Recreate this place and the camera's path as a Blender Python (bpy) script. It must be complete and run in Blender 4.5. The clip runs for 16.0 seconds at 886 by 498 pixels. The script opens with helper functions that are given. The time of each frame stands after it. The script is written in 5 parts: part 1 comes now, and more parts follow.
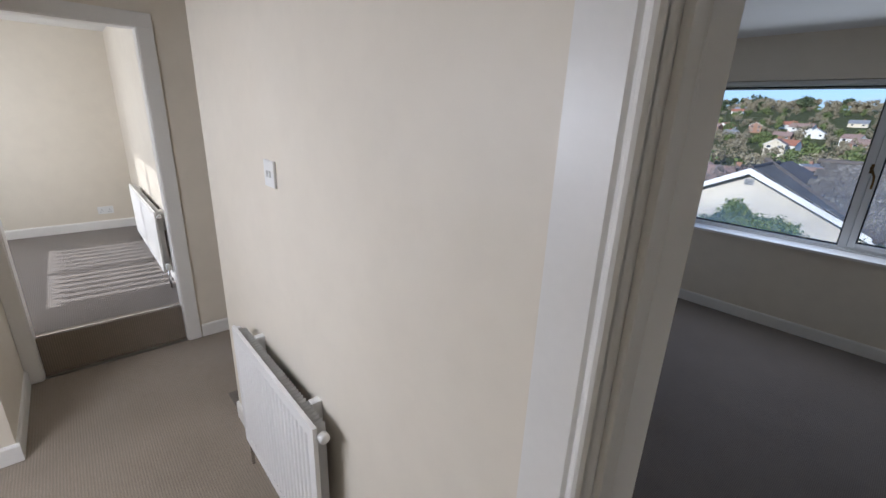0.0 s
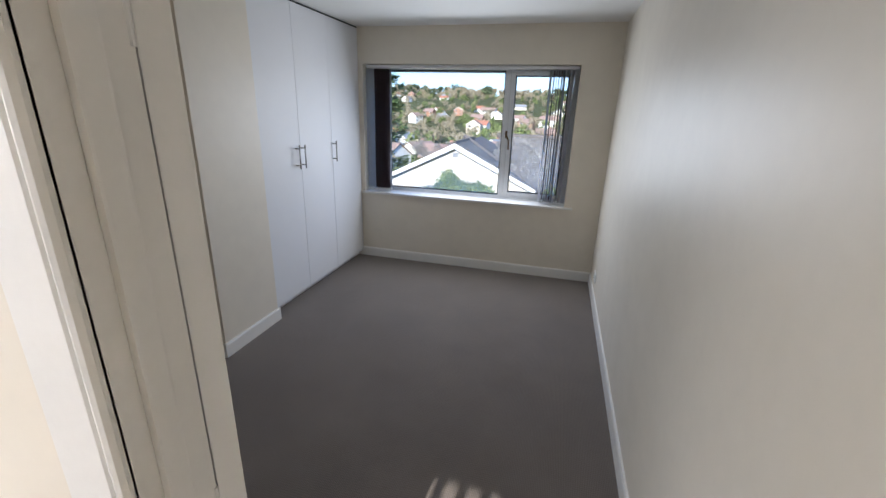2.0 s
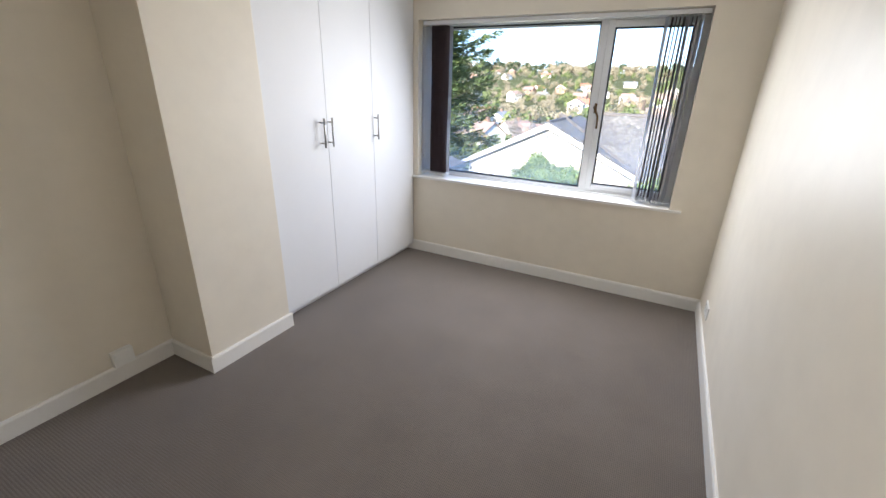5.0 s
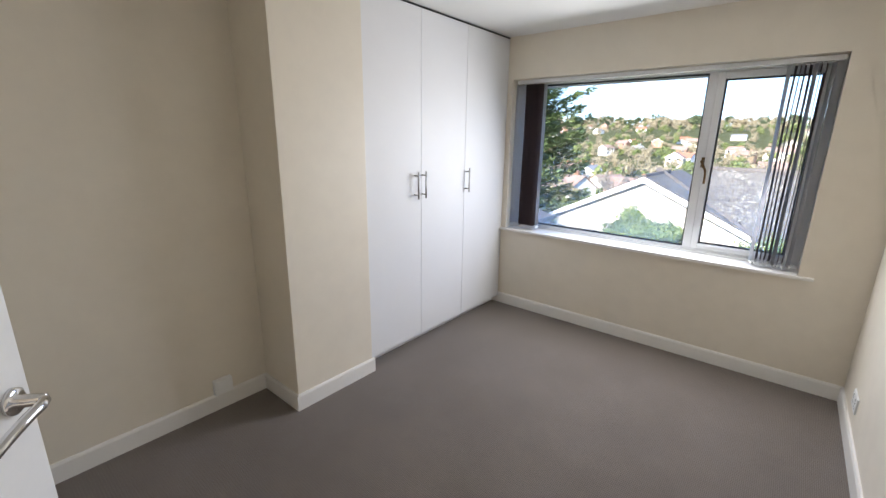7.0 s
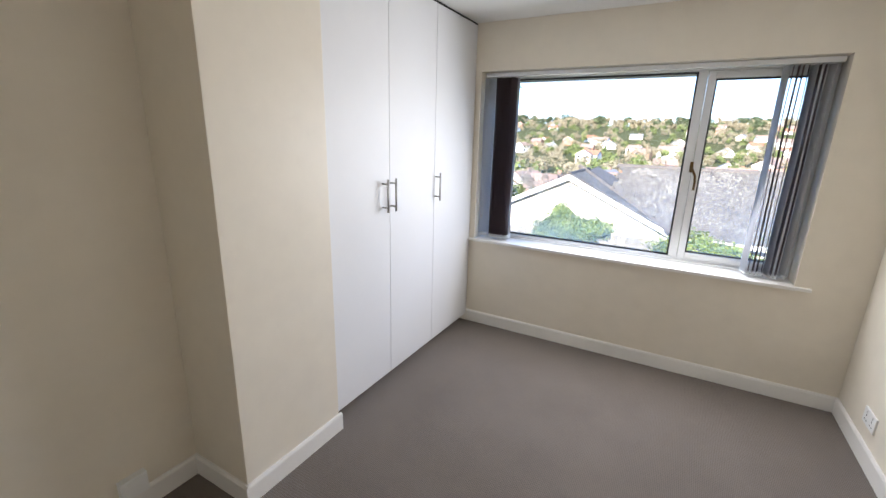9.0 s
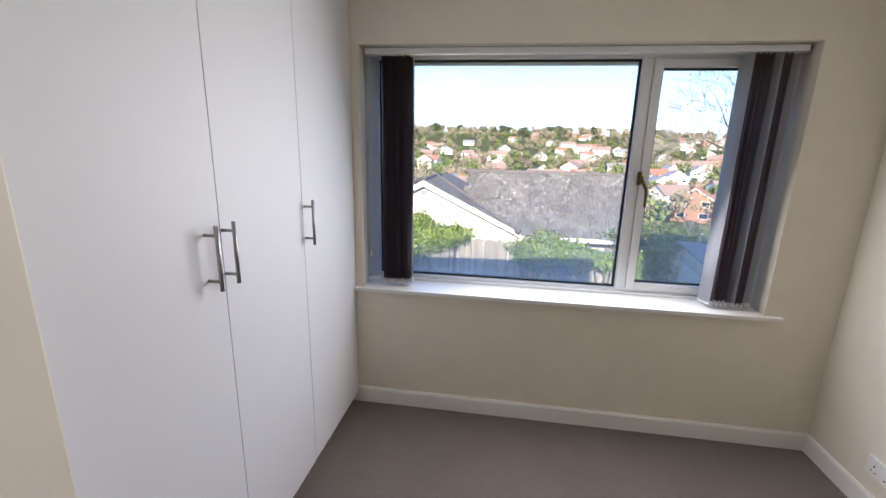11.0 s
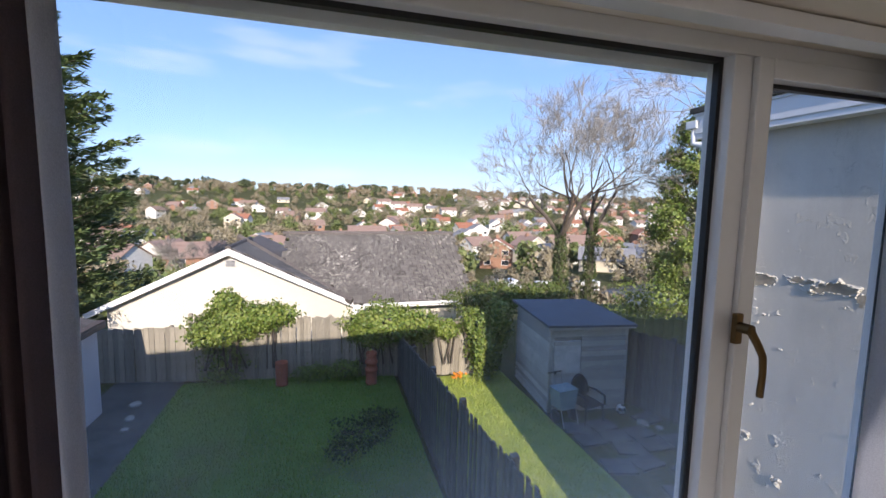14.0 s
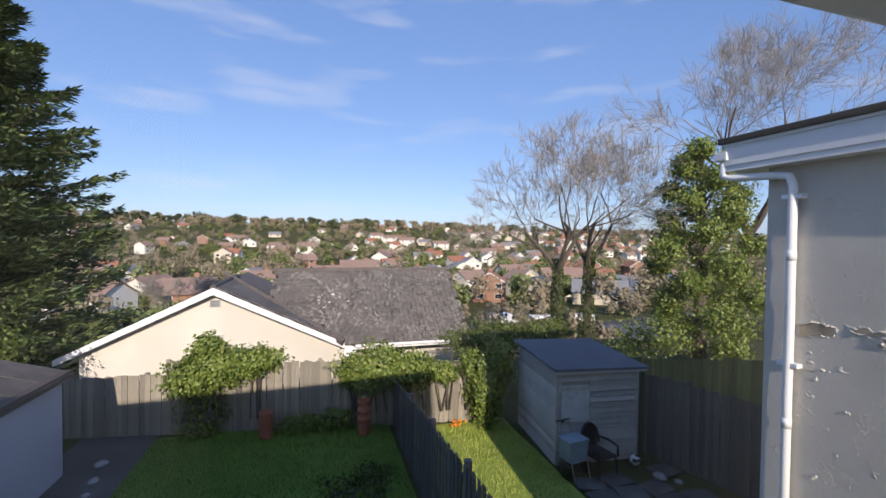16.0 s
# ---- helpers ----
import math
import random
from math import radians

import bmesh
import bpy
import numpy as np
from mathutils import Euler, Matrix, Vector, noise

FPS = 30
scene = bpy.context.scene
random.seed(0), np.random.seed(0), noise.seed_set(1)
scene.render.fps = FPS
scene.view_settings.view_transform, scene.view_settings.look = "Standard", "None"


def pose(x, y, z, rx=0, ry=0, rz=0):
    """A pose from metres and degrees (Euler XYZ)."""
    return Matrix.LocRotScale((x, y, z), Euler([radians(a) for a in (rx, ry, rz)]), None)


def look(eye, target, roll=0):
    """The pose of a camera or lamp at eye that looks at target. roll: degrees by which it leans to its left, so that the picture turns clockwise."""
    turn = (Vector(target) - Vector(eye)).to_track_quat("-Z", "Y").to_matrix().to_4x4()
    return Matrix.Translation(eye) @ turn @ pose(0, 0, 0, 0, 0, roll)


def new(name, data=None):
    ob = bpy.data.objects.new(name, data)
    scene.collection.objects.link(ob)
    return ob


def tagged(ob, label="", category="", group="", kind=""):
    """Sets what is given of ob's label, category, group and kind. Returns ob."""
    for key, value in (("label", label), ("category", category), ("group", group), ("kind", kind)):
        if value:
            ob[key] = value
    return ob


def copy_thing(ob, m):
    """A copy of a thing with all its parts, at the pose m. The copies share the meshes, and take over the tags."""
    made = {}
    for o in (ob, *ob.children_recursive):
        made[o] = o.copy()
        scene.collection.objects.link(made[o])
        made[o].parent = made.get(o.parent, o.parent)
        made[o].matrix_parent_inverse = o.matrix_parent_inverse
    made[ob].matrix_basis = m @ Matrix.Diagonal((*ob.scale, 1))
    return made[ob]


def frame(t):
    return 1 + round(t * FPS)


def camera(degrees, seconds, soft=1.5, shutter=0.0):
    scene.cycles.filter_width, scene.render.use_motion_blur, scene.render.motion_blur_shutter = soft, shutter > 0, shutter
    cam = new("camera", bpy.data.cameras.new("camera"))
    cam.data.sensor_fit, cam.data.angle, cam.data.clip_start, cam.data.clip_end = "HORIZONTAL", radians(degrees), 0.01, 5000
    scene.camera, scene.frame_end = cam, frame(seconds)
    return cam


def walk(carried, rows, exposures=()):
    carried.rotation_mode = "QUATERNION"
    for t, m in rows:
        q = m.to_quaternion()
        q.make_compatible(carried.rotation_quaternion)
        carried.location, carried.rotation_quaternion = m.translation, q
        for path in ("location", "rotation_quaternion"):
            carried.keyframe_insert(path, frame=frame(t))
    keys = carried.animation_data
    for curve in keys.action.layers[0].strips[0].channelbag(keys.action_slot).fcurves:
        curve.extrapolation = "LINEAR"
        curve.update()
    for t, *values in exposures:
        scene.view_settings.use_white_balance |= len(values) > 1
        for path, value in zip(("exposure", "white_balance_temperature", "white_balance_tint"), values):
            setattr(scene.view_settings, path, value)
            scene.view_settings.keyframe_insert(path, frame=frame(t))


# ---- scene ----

# ---------------------------------------------------------------- camera
cam = camera(93.2, 16.0)
ROWS = [
    (0.0, look((-0.702, -4.439, 1.709), (-2.119, -3.171, 1.091), 2.2)),
    (0.5, look((-0.679, -4.365, 1.702), (-1.809, -2.831, 1.093), 1.8)),
    (1.0, look((-0.640, -4.349, 1.685), (-1.412, -2.612, 1.064), 1.7)),
    (1.5, look((-0.53, -4.33, 1.665),(-1.079,-2.510,1.043),1.8)),
    (2.0, look((-0.438, -4.25, 1.65), (-0.919, -2.416, 1.015), 1.8)),
    (2.5, look((-0.415, -4.107, 1.642), (-0.929, -2.292, 0.977), 1.7)),
    (3.0, look((-0.414, -3.982, 1.643), (-0.973, -2.197, 0.935), 1.7)),
    (5.5, look((-0.418, -3.336, 1.555), (-1.388, -1.737, 0.847), 1.1)),
    (6.0, look((-0.416, -3.342, 1.564), (-1.508, -1.795, 0.919), 0.8)),
    (6.5, look((-0.432, -3.355, 1.572), (-1.610, -1.846, 0.995), 0.6)),
    (7.0, look((-0.455, -3.360, 1.565), (-1.683, -1.867, 1.052), 0.8)),
    (7.5, look((-0.464, -3.331, 1.580), (-1.703, -1.845, 1.071), 0.9)),
    (8.0, look((-0.571, -3.287, 1.580), (-1.756, -1.759, 1.071), 1.1)),
    (8.5, look((-0.803, -3.230, 1.584), (-1.870, -1.619, 1.066), 1.4)),
    (11.0, look((-1.680, -2.228, 1.566), (-1.959, -0.306, 1.087), 1.4)),
    (11.5, look((-1.773, -1.903, 1.592), (-1.856, 0.045, 1.143), 1.5)),
    (12.0, look((-1.814, -1.616, 1.592), (-1.738, 0.340, 1.179), 1.4)),
    (12.5, look((-1.905, -1.299, 1.617), (-1.675, 0.654, 1.258), 1.4)),
    (13.0, look((-1.917, -1.024, 1.634), (-1.544, 0.917, 1.331), 1.4)),
    (13.5, look((-1.866, -0.753, 1.674), (-1.398, 1.175, 1.423), 1.3)),
    (14.0, look((-1.874, -0.532, 1.684), (-1.337, 1.384, 1.482), 1.1)),
    (14.5, look((-1.910, -0.301, 1.710), (-1.335, 1.608, 1.551), 1.0)),
    (15.0, look((-1.903, -0.173, 1.714), (-1.313, 1.735, 1.600), 0.9)),
    (15.5, look((-1.870, -0.073, 1.735), (-1.284, 1.837, 1.660), 0.8)),
    (16.0, look((-1.858, -0.012, 1.752), (-1.285, 1.903, 1.709), 0.7)),
]
walk(cam, ROWS, exposures=[
    (0.0, 0.95, 5600, 12), (1.0, 1.25, 5600, 12), (2.0, 1.98, 5900, 11), (2.5, 2.36, 5980, 11), (3.0, 2.45, 6050, 11), (5.5, 2.85, 6400, 12), (7.0, 2.66, 6400, 12), (8.5, 2.78, 6400, 12),
    (11.0, 2.22, 6500, 15), (12.0, 1.9, 6550, 16), (12.6, 1.72, 6550, 16), (13.5, 1.62, 6600, 18), (14.5, 1.25, 7000, 20), (16.0, 1.0, 7000, 20),
])

# ---------------------------------------------------------------- daylight
SUN_EL, SUN_AZ = 23.6, 3.4          # height above the horizon; lean of its path off the garden's length
world = bpy.data.worlds.new("world")
scene.world = world
world.use_nodes = True
wn, wl = world.node_tree.nodes, world.node_tree.links
sky = wn.new("ShaderNodeTexSky")
sky.sky_type, sky.sun_disc = "NISHITA", False
sky.sun_elevation, sky.sun_rotation = radians(SUN_EL), radians(180 + SUN_AZ)
sky.air_density, sky.dust_density, sky.ozone_density = 0.9, 0.7, 2.6
haze = wn.new("ShaderNodeMix")                        # thin even haze over the clear sky
haze.data_type = "RGBA"
haze.inputs["Factor"].default_value, haze.inputs["B"].default_value = 0.60, (0.58, 1.36, 3.30, 1)
wl.new(sky.outputs[0], haze.inputs["A"])
wc, wm, wv, wr, cloud = (wn.new(k) for k in ("ShaderNodeTexCoord", "ShaderNodeMapping", "ShaderNodeTexNoise", "ShaderNodeMapRange", "ShaderNodeMix"))
wm.inputs["Scale"].default_value = (1.6, 1.6, 9.0)
wv.inputs["Scale"].default_value, wv.inputs["Detail"].default_value = 2.2, 6.0
wl.new(wc.outputs["Generated"], wm.inputs["Vector"])
wl.new(wm.outputs["Vector"], wv.inputs["Vector"])
for k, v in (("From Min", 0.55), ("From Max", 0.78), ("To Min", 0.0), ("To Max", 0.42)):
    wr.inputs[k].default_value = v
wl.new(wv.outputs["Fac"], wr.inputs["Value"])
cloud.data_type = "RGBA"
cloud.inputs["B"].default_value = (3.4, 3.7, 4.2, 1)
wl.new(wr.outputs[0], cloud.inputs["Factor"])
wl.new(haze.outputs["Result"], cloud.inputs["A"])
wl.new(cloud.outputs["Result"], wn["Background"].inputs[0])
wn["Background"].inputs[1].default_value = 0.12
sun = new("sun", bpy.data.lights.new("sun", "SUN"))
sun.data.energy, sun.data.angle, sun.data.color = 2.6, radians(0.53), (1.0, 0.93, 0.82)
sun.matrix_world = look((0, 0, 40), (math.sin(radians(SUN_AZ)) * 10, math.cos(radians(SUN_AZ)) * 10, 40 - 10 * math.tan(radians(SUN_EL))))



def window_light(x0, x1, z0, z1, y, watts, color, inward, slope=0.0):
    """The sky's light through a window, as an area lamp in its opening."""
    lamp = new("window_light", bpy.data.lights.new("window_light", "AREA"))
    lamp.data.shape, lamp.data.size, lamp.data.size_y = "RECTANGLE", x1 - x0, z1 - z0
    lamp.data.energy, lamp.data.color = watts, color
    mid = Vector(((x0 + x1) / 2, y, (z0 + z1) / 2))
    lamp.matrix_world = look(mid, mid + Vector((0, inward, -slope)))
    return lamp


window_light(-1.85, -0.66, 0.98, 1.92, 0.05, 6.4, (0.95, 0.97, 1.0), -1, 0.30)
window_light(-6.25, -4.67, 0.80, 2.10, -5.78, 15, (1.0, 0.97, 0.94), 1, 0.1)
window_light(-2.8, -1.7, 1.0, 2.1, -5.80, 20, (1.0, 0.97, 0.95), 1, 1.2)

# ---------------------------------------------------------------- materials
def mat(name, build):
    m = bpy.data.materials.new(name)
    m.use_nodes = True
    nt = m.node_tree
    build(nt, nt.nodes["Principled BSDF"])
    return m


def node(nt, kind, **values):
    n = nt.nodes.new(kind)
    for k, v in values.items():
        if k in n.inputs:
            n.inputs[k].default_value = v
    return n


def coords(nt, scale=(1, 1, 1), turn=(0, 0, 0), space="Object"):
    tc = nt.nodes.new("ShaderNodeTexCoord")
    mp = nt.nodes.new("ShaderNodeMapping")
    mp.inputs["Scale"].default_value = scale
    mp.inputs["Rotation"].default_value = [radians(a) for a in turn]
    nt.links.new(tc.outputs[space], mp.inputs["Vector"])
    return mp.outputs["Vector"]


def ramp(nt, fac, stops):
    r = nt.nodes.new("ShaderNodeValToRGB")
    el = r.color_ramp.elements
    while len(el) < len(stops):
        el.new(0.5)
    for e, (p, c) in zip(el, stops):
        e.position, e.color = p, (*c, 1)
    nt.links.new(fac, r.inputs["Fac"])
    return r.outputs["Color"]


def mix(nt, fac, a, b, blend="MIX"):
    n = nt.nodes.new("ShaderNodeMix")
    n.data_type, n.blend_type = "RGBA", blend
    for sock, v in ((n.inputs["Factor"], fac), (n.inputs["A"], a), (n.inputs["B"], b)):
        if isinstance(v, (int, float)):
            sock.default_value = v
        elif isinstance(v, tuple):
            sock.default_value = (*v, 1)
        else:
            nt.links.new(v, sock)
    return n.outputs["Result"]


def noise_of(nt, vec, scale, detail=4, rough=0.6):
    n = node(nt, "ShaderNodeTexNoise", Scale=scale, Detail=detail, Roughness=rough)
    nt.links.new(vec, n.inputs["Vector"])
    return n.outputs["Fac"]


def bump(nt, b, height, strength, distance):
    n = node(nt, "ShaderNodeBump", Strength=strength, Distance=distance)
    nt.links.new(height, n.inputs["Height"])
    nt.links.new(n.outputs["Normal"], b.inputs["Normal"])
    return n


def plain(name, color, rough=0.6, metal=0.0, vary=0.12, grain=30.0, stain=1.5, relief=0.1, depth=0.002, space="Object", per_piece=0.0):
    """A surface of one colour with broad stains, fine grain and a little relief."""
    def build(nt, b):
        v = coords(nt, space=space)
        big, fine = noise_of(nt, v, stain), noise_of(nt, v, grain, 6)
        dark = tuple(c * (1 - vary) for c in color)
        light = tuple(min(1, c * (1 + vary)) for c in color)
        c = ramp(nt, big, [(0.3, dark), (0.7, light)])
        g = ramp(nt, fine, [(0.25, (1 - vary,) * 3), (0.75, (1, 1, 1))])
        c = mix(nt, 1.0, c, g, "MULTIPLY")
        if per_piece:
            oi = nt.nodes.new("ShaderNodeObjectInfo")
            c = mix(nt, 1.0, c, ramp(nt, oi.outputs["Random"], [(0, (1 - per_piece,) * 3), (1, (1, 1, 1))]), "MULTIPLY")
        nt.links.new(c, b.inputs["Base Color"])
        rr = nt.nodes.new("ShaderNodeMapRange")
        rr.inputs["To Min"].default_value, rr.inputs["To Max"].default_value = max(0.03, rough - 0.08), min(1, rough + 0.08)
        nt.links.new(big, rr.inputs["Value"])
        nt.links.new(rr.outputs[0], b.inputs["Roughness"])
        b.inputs["Metallic"].default_value = metal
        if relief:
            bump(nt, b, fine, relief, depth)
    return mat(name, build)


def island(name, colors, rough=0.7, leafy=False):
    """Many joined pieces, each with a shade of its own."""
    def build(nt, b):
        g = nt.nodes.new("ShaderNodeNewGeometry")
        n = len(colors)
        c = ramp(nt, g.outputs["Random Per Island"], [(i / max(1, n - 1), c) for i, c in enumerate(colors)])
        v = coords(nt)
        c = mix(nt, 1.0, c, ramp(nt, noise_of(nt, v, 0.9), [(0.3, (0.72, 0.72, 0.72)), (0.7, (1, 1, 1))]), "MULTIPLY")
        nt.links.new(c, b.inputs["Base Color"])
        b.inputs["Roughness"].default_value = rough
        if leafy:
            b.inputs["Specular IOR Level"].default_value = 0.35
    return mat(name, build)


def carpet_build(nt, b, dark=(0.180, 0.148, 0.124), light=(0.222, 0.185, 0.155)):
    v = coords(nt, space="Object")
    w1 = node(nt, "ShaderNodeTexWave", Scale=40.0, Distortion=0.6, Detail=2.0)
    w1.bands_direction = "X"
    nt.links.new(v, w1.inputs["Vector"])
    w2 = node(nt, "ShaderNodeTexWave", Scale=26.0, Distortion=1.0, Detail=2.0)
    w2.bands_direction = "Y"
    nt.links.new(v, w2.inputs["Vector"])
    fine, big = noise_of(nt, v, 260, 3), noise_of(nt, v, 2.2, 5)
    cord = mix(nt, 0.35, w1.outputs["Color"], w2.outputs["Color"])
    c = ramp(nt, big, [(0.3, dark), (0.72, light)])
    c = mix(nt, 1.0, c, ramp(nt, cord, [(0.1, (0.66, 0.66, 0.66)), (0.6, (1, 1, 1))]), "MULTIPLY")
    c = mix(nt, 1.0, c, ramp(nt, fine, [(0.3, (0.7, 0.7, 0.7)), (0.7, (1, 1, 1))]), "MULTIPLY")
    nt.links.new(c, b.inputs["Base Color"])
    b.inputs["Roughness"].default_value = 0.9
    b.inputs["Specular IOR Level"].default_value = 0.2
    b.inputs["Sheen Weight"].default_value = 0.25
    bump(nt, b, cord, 0.5, 0.004)


def wall_build(nt, b):
    v = coords(nt)
    big, fine, blot = noise_of(nt, v, 1.1, 5), noise_of(nt, v, 190, 3), noise_of(nt, v, 9, 4)
    c = ramp(nt, big, [(0.3, (0.725, 0.662, 0.555)), (0.7, (0.78, 0.718, 0.608))])
    c = mix(nt, 1.0, c, ramp(nt, blot, [(0.3, (0.97, 0.97, 0.97)), (0.6, (1, 1, 1))]), "MULTIPLY")
    nt.links.new(c, b.inputs["Base Color"])
    b.inputs["Roughness"].default_value = 0.46
    b.inputs["Specular IOR Level"].default_value = 0.45
    h = mix(nt, 0.5, fine, big)
    bump(nt, b, h, 0.12, 0.002)


def glass_build(nt, b):
    """Clear panes, with an uneven translucent veil that thickens towards the foot."""
    out = nt.nodes["Material Output"]
    v = coords(nt)
    veil_noise = noise_of(nt, v, 1.5, 1.5, 0.4)
    tr = node(nt, "ShaderNodeBsdfTransparent", Color=(0.97, 0.985, 0.98, 1))
    gl = node(nt, "ShaderNodeBsdfGlossy", Roughness=0.02)
    df = node(nt, "ShaderNodeBsdfTranslucent", Color=(0.9, 0.9, 0.9, 1))
    lw = node(nt, "ShaderNodeLayerWeight", Blend=0.5)
    fr = nt.nodes.new("ShaderNodeMath")
    fr.operation = "POWER"
    nt.links.new(lw.outputs["Facing"], fr.inputs[0])
    fr.inputs[1].default_value = 4.0
    fm = node(nt, "ShaderNodeMapRange")
    fm.inputs["To Min"].default_value, fm.inputs["To Max"].default_value = 0.02, 0.40
    nt.links.new(fr.outputs[0], fm.inputs["Value"])
    m1, m2 = nt.nodes.new("ShaderNodeMixShader"), nt.nodes.new("ShaderNodeMixShader")
    nt.links.new(fm.outputs[0], m1.inputs[0])
    nt.links.new(tr.outputs[0], m1.inputs[1])
    nt.links.new(gl.outputs[0], m1.inputs[2])
    sep = nt.nodes.new("ShaderNodeSeparateXYZ")
    nt.links.new(v, sep.inputs[0])
    low = node(nt, "ShaderNodeMapRange")
    low.interpolation_type = "SMOOTHSTEP"
    for k, val in (("From Min", 1.55), ("From Max", 0.85), ("To Min", 0.0), ("To Max", 0.30)):
        low.inputs[k].default_value = val
    nt.links.new(sep.outputs["Z"], low.inputs["Value"])
    veil_uneven = nt.nodes.new("ShaderNodeMapRange")
    for k, val in (("From Min", 0.30), ("From Max", 0.66), ("To Min", 0.15), ("To Max", 1.0)):
        veil_uneven.inputs[k].default_value = val
    nt.links.new(veil_noise, veil_uneven.inputs["Value"])
    mul = nt.nodes.new("ShaderNodeMath")
    mul.operation = "MULTIPLY"
    nt.links.new(low.outputs[0], mul.inputs[0])
    nt.links.new(veil_uneven.outputs[0], mul.inputs[1])
    nt.links.new(mul.outputs[0], m2.inputs[0])
    nt.links.new(m1.outputs[0], m2.inputs[1])
    nt.links.new(df.outputs[0], m2.inputs[2])
    nt.links.new(m2.outputs[0], out.inputs["Surface"])


def wood_build(dark, light, scale=(1, 1, 12), rough=0.85):
    """Weathered timber, its grain along z of the object unless scale says otherwise."""
    def build(nt, b):
        v = coords(nt, scale)
        oi = nt.nodes.new("ShaderNodeObjectInfo")
        g = noise_of(nt, v, 9, 6, 0.7)
        big = noise_of(nt, coords(nt), 1.3, 4)
        c = ramp(nt, g, [(0.3, dark), (0.7, light)])
        c = mix(nt, 1.0, c, ramp(nt, big, [(0.3, (0.68, 0.69, 0.68)), (0.7, (1, 1, 1))]), "MULTIPLY")
        c = mix(nt, 1.0, c, ramp(nt, oi.outputs["Random"], [(0, (0.62, 0.62, 0.62)), (1, (1, 1, 1))]), "MULTIPLY")
        nt.links.new(c, b.inputs["Base Color"])
        b.inputs["Roughness"].default_value = rough
        bump(nt, b, g, 0.4, 0.004)
    return build


M_CARPET = mat("carpet", carpet_build)
# Same weave as the bedroom carpet, recoloured lighter to brighten the landing.
M_CARPET_L = mat("brightened_landing_carpet", lambda nt, b: carpet_build(nt, b, (0.33, 0.27, 0.205), (0.40, 0.33, 0.255)))
M_WALL = mat("cream_paint", wall_build)
M_CEIL = plain("ceiling_paint", (0.80, 0.79, 0.76), 0.8, vary=0.03, grain=120, relief=0.08)
M_TRIM = plain("white_gloss_paint", (0.80, 0.78, 0.74), 0.32, vary=0.03, grain=60, relief=0.04)
M_DOOR = plain("white_door_paint", (0.80, 0.80, 0.79), 0.38, vary=0.02, grain=90, relief=0.05)
M_WARD = plain("white_laminate", (0.72, 0.72, 0.73), 0.55, vary=0.02, grain=160, relief=0.06)
M_UPVC = plain("white_upvc", (0.78, 0.79, 0.80), 0.25, vary=0.03, grain=40, relief=0.02)
M_GASKET = plain("black_rubber", (0.012, 0.012, 0.014), 0.5, vary=0.2, relief=0)
M_GLASS = mat("window_glass", glass_build)
M_CHROME = plain("polished_chrome", (0.75, 0.75, 0.76), 0.12, 1.0, vary=0.03, relief=0)
M_STEEL = plain("brushed_steel", (0.42, 0.41, 0.39), 0.34, 1.0, vary=0.06, grain=300, relief=0.05)
M_BRASS = plain("worn_bronze", (0.16, 0.10, 0.045), 0.45, 1.0, vary=0.25, grain=40)
M_PLASTIC = plain("white_plastic", (0.80, 0.80, 0.78), 0.3, vary=0.02, relief=0)
M_DARK = plain("dark_recess", (0.02, 0.02, 0.02), 0.9, vary=0.1, relief=0)
M_RAD = plain("radiator_enamel", (0.82, 0.81, 0.79), 0.3, vary=0.02, relief=0)


# ---------------------------------------------------------------- mesh tools
def link(name, bm, material, smooth=False):
    me = bpy.data.meshes.new(name)
    bm.to_mesh(me)
    bm.free()
    if smooth:
        for p in me.polygons:
            p.use_smooth = True
    for m in (material if isinstance(material, (list, tuple)) else (material,)):
        me.materials.append(m)
    return new(name, me)


def part(name, bm, material, parent, label="", smooth=False):
    ob = link(name, bm, material, smooth)
    ob.parent = parent
    if label:
        tagged(ob, label)
    return ob


def thing(name, label, category, at=(0, 0, 0), rz=0, group="", kind=""):
    ob = new(name)
    ob.empty_display_size = 0.1
    ob.matrix_world = pose(*at, 0, 0, rz)
    return tagged(ob, label, category, group, kind)


def structure(name, bm, material, label="", smooth=False):
    return tagged(link(name, bm, material, smooth), label, "", "", "structure")


def box(x0, y0, z0, x1, y1, z1, bm=None, bevel=0.0, m=None):
    """A box between two corners, with its edges bevelled, into bm."""
    own = bmesh.new() if (bm is None or bevel or m) else bm
    vs = [own.verts.new((x, y, z)) for x in (x0, x1) for y in (y0, y1) for z in (z0, z1)]
    for f in ((0, 1, 3, 2), (4, 6, 7, 5), (0, 4, 5, 1), (2, 3, 7, 6), (0, 2, 6, 4), (1, 5, 7, 3)):
        own.faces.new([vs[i] for i in f])
    if bevel:
        bmesh.ops.bevel(own, geom=own.edges[:], offset=bevel, segments=2, affect="EDGES", profile=0.7)
    if m:
        own.transform(m)
    if bm is None or own is bm:
        return own
    merge(bm, own)
    return bm


def merge(bm, other):
    me = bpy.data.meshes.new("t")
    other.to_mesh(me)
    other.free()
    bm.from_mesh(me)
    bpy.data.meshes.remove(me)
    return bm


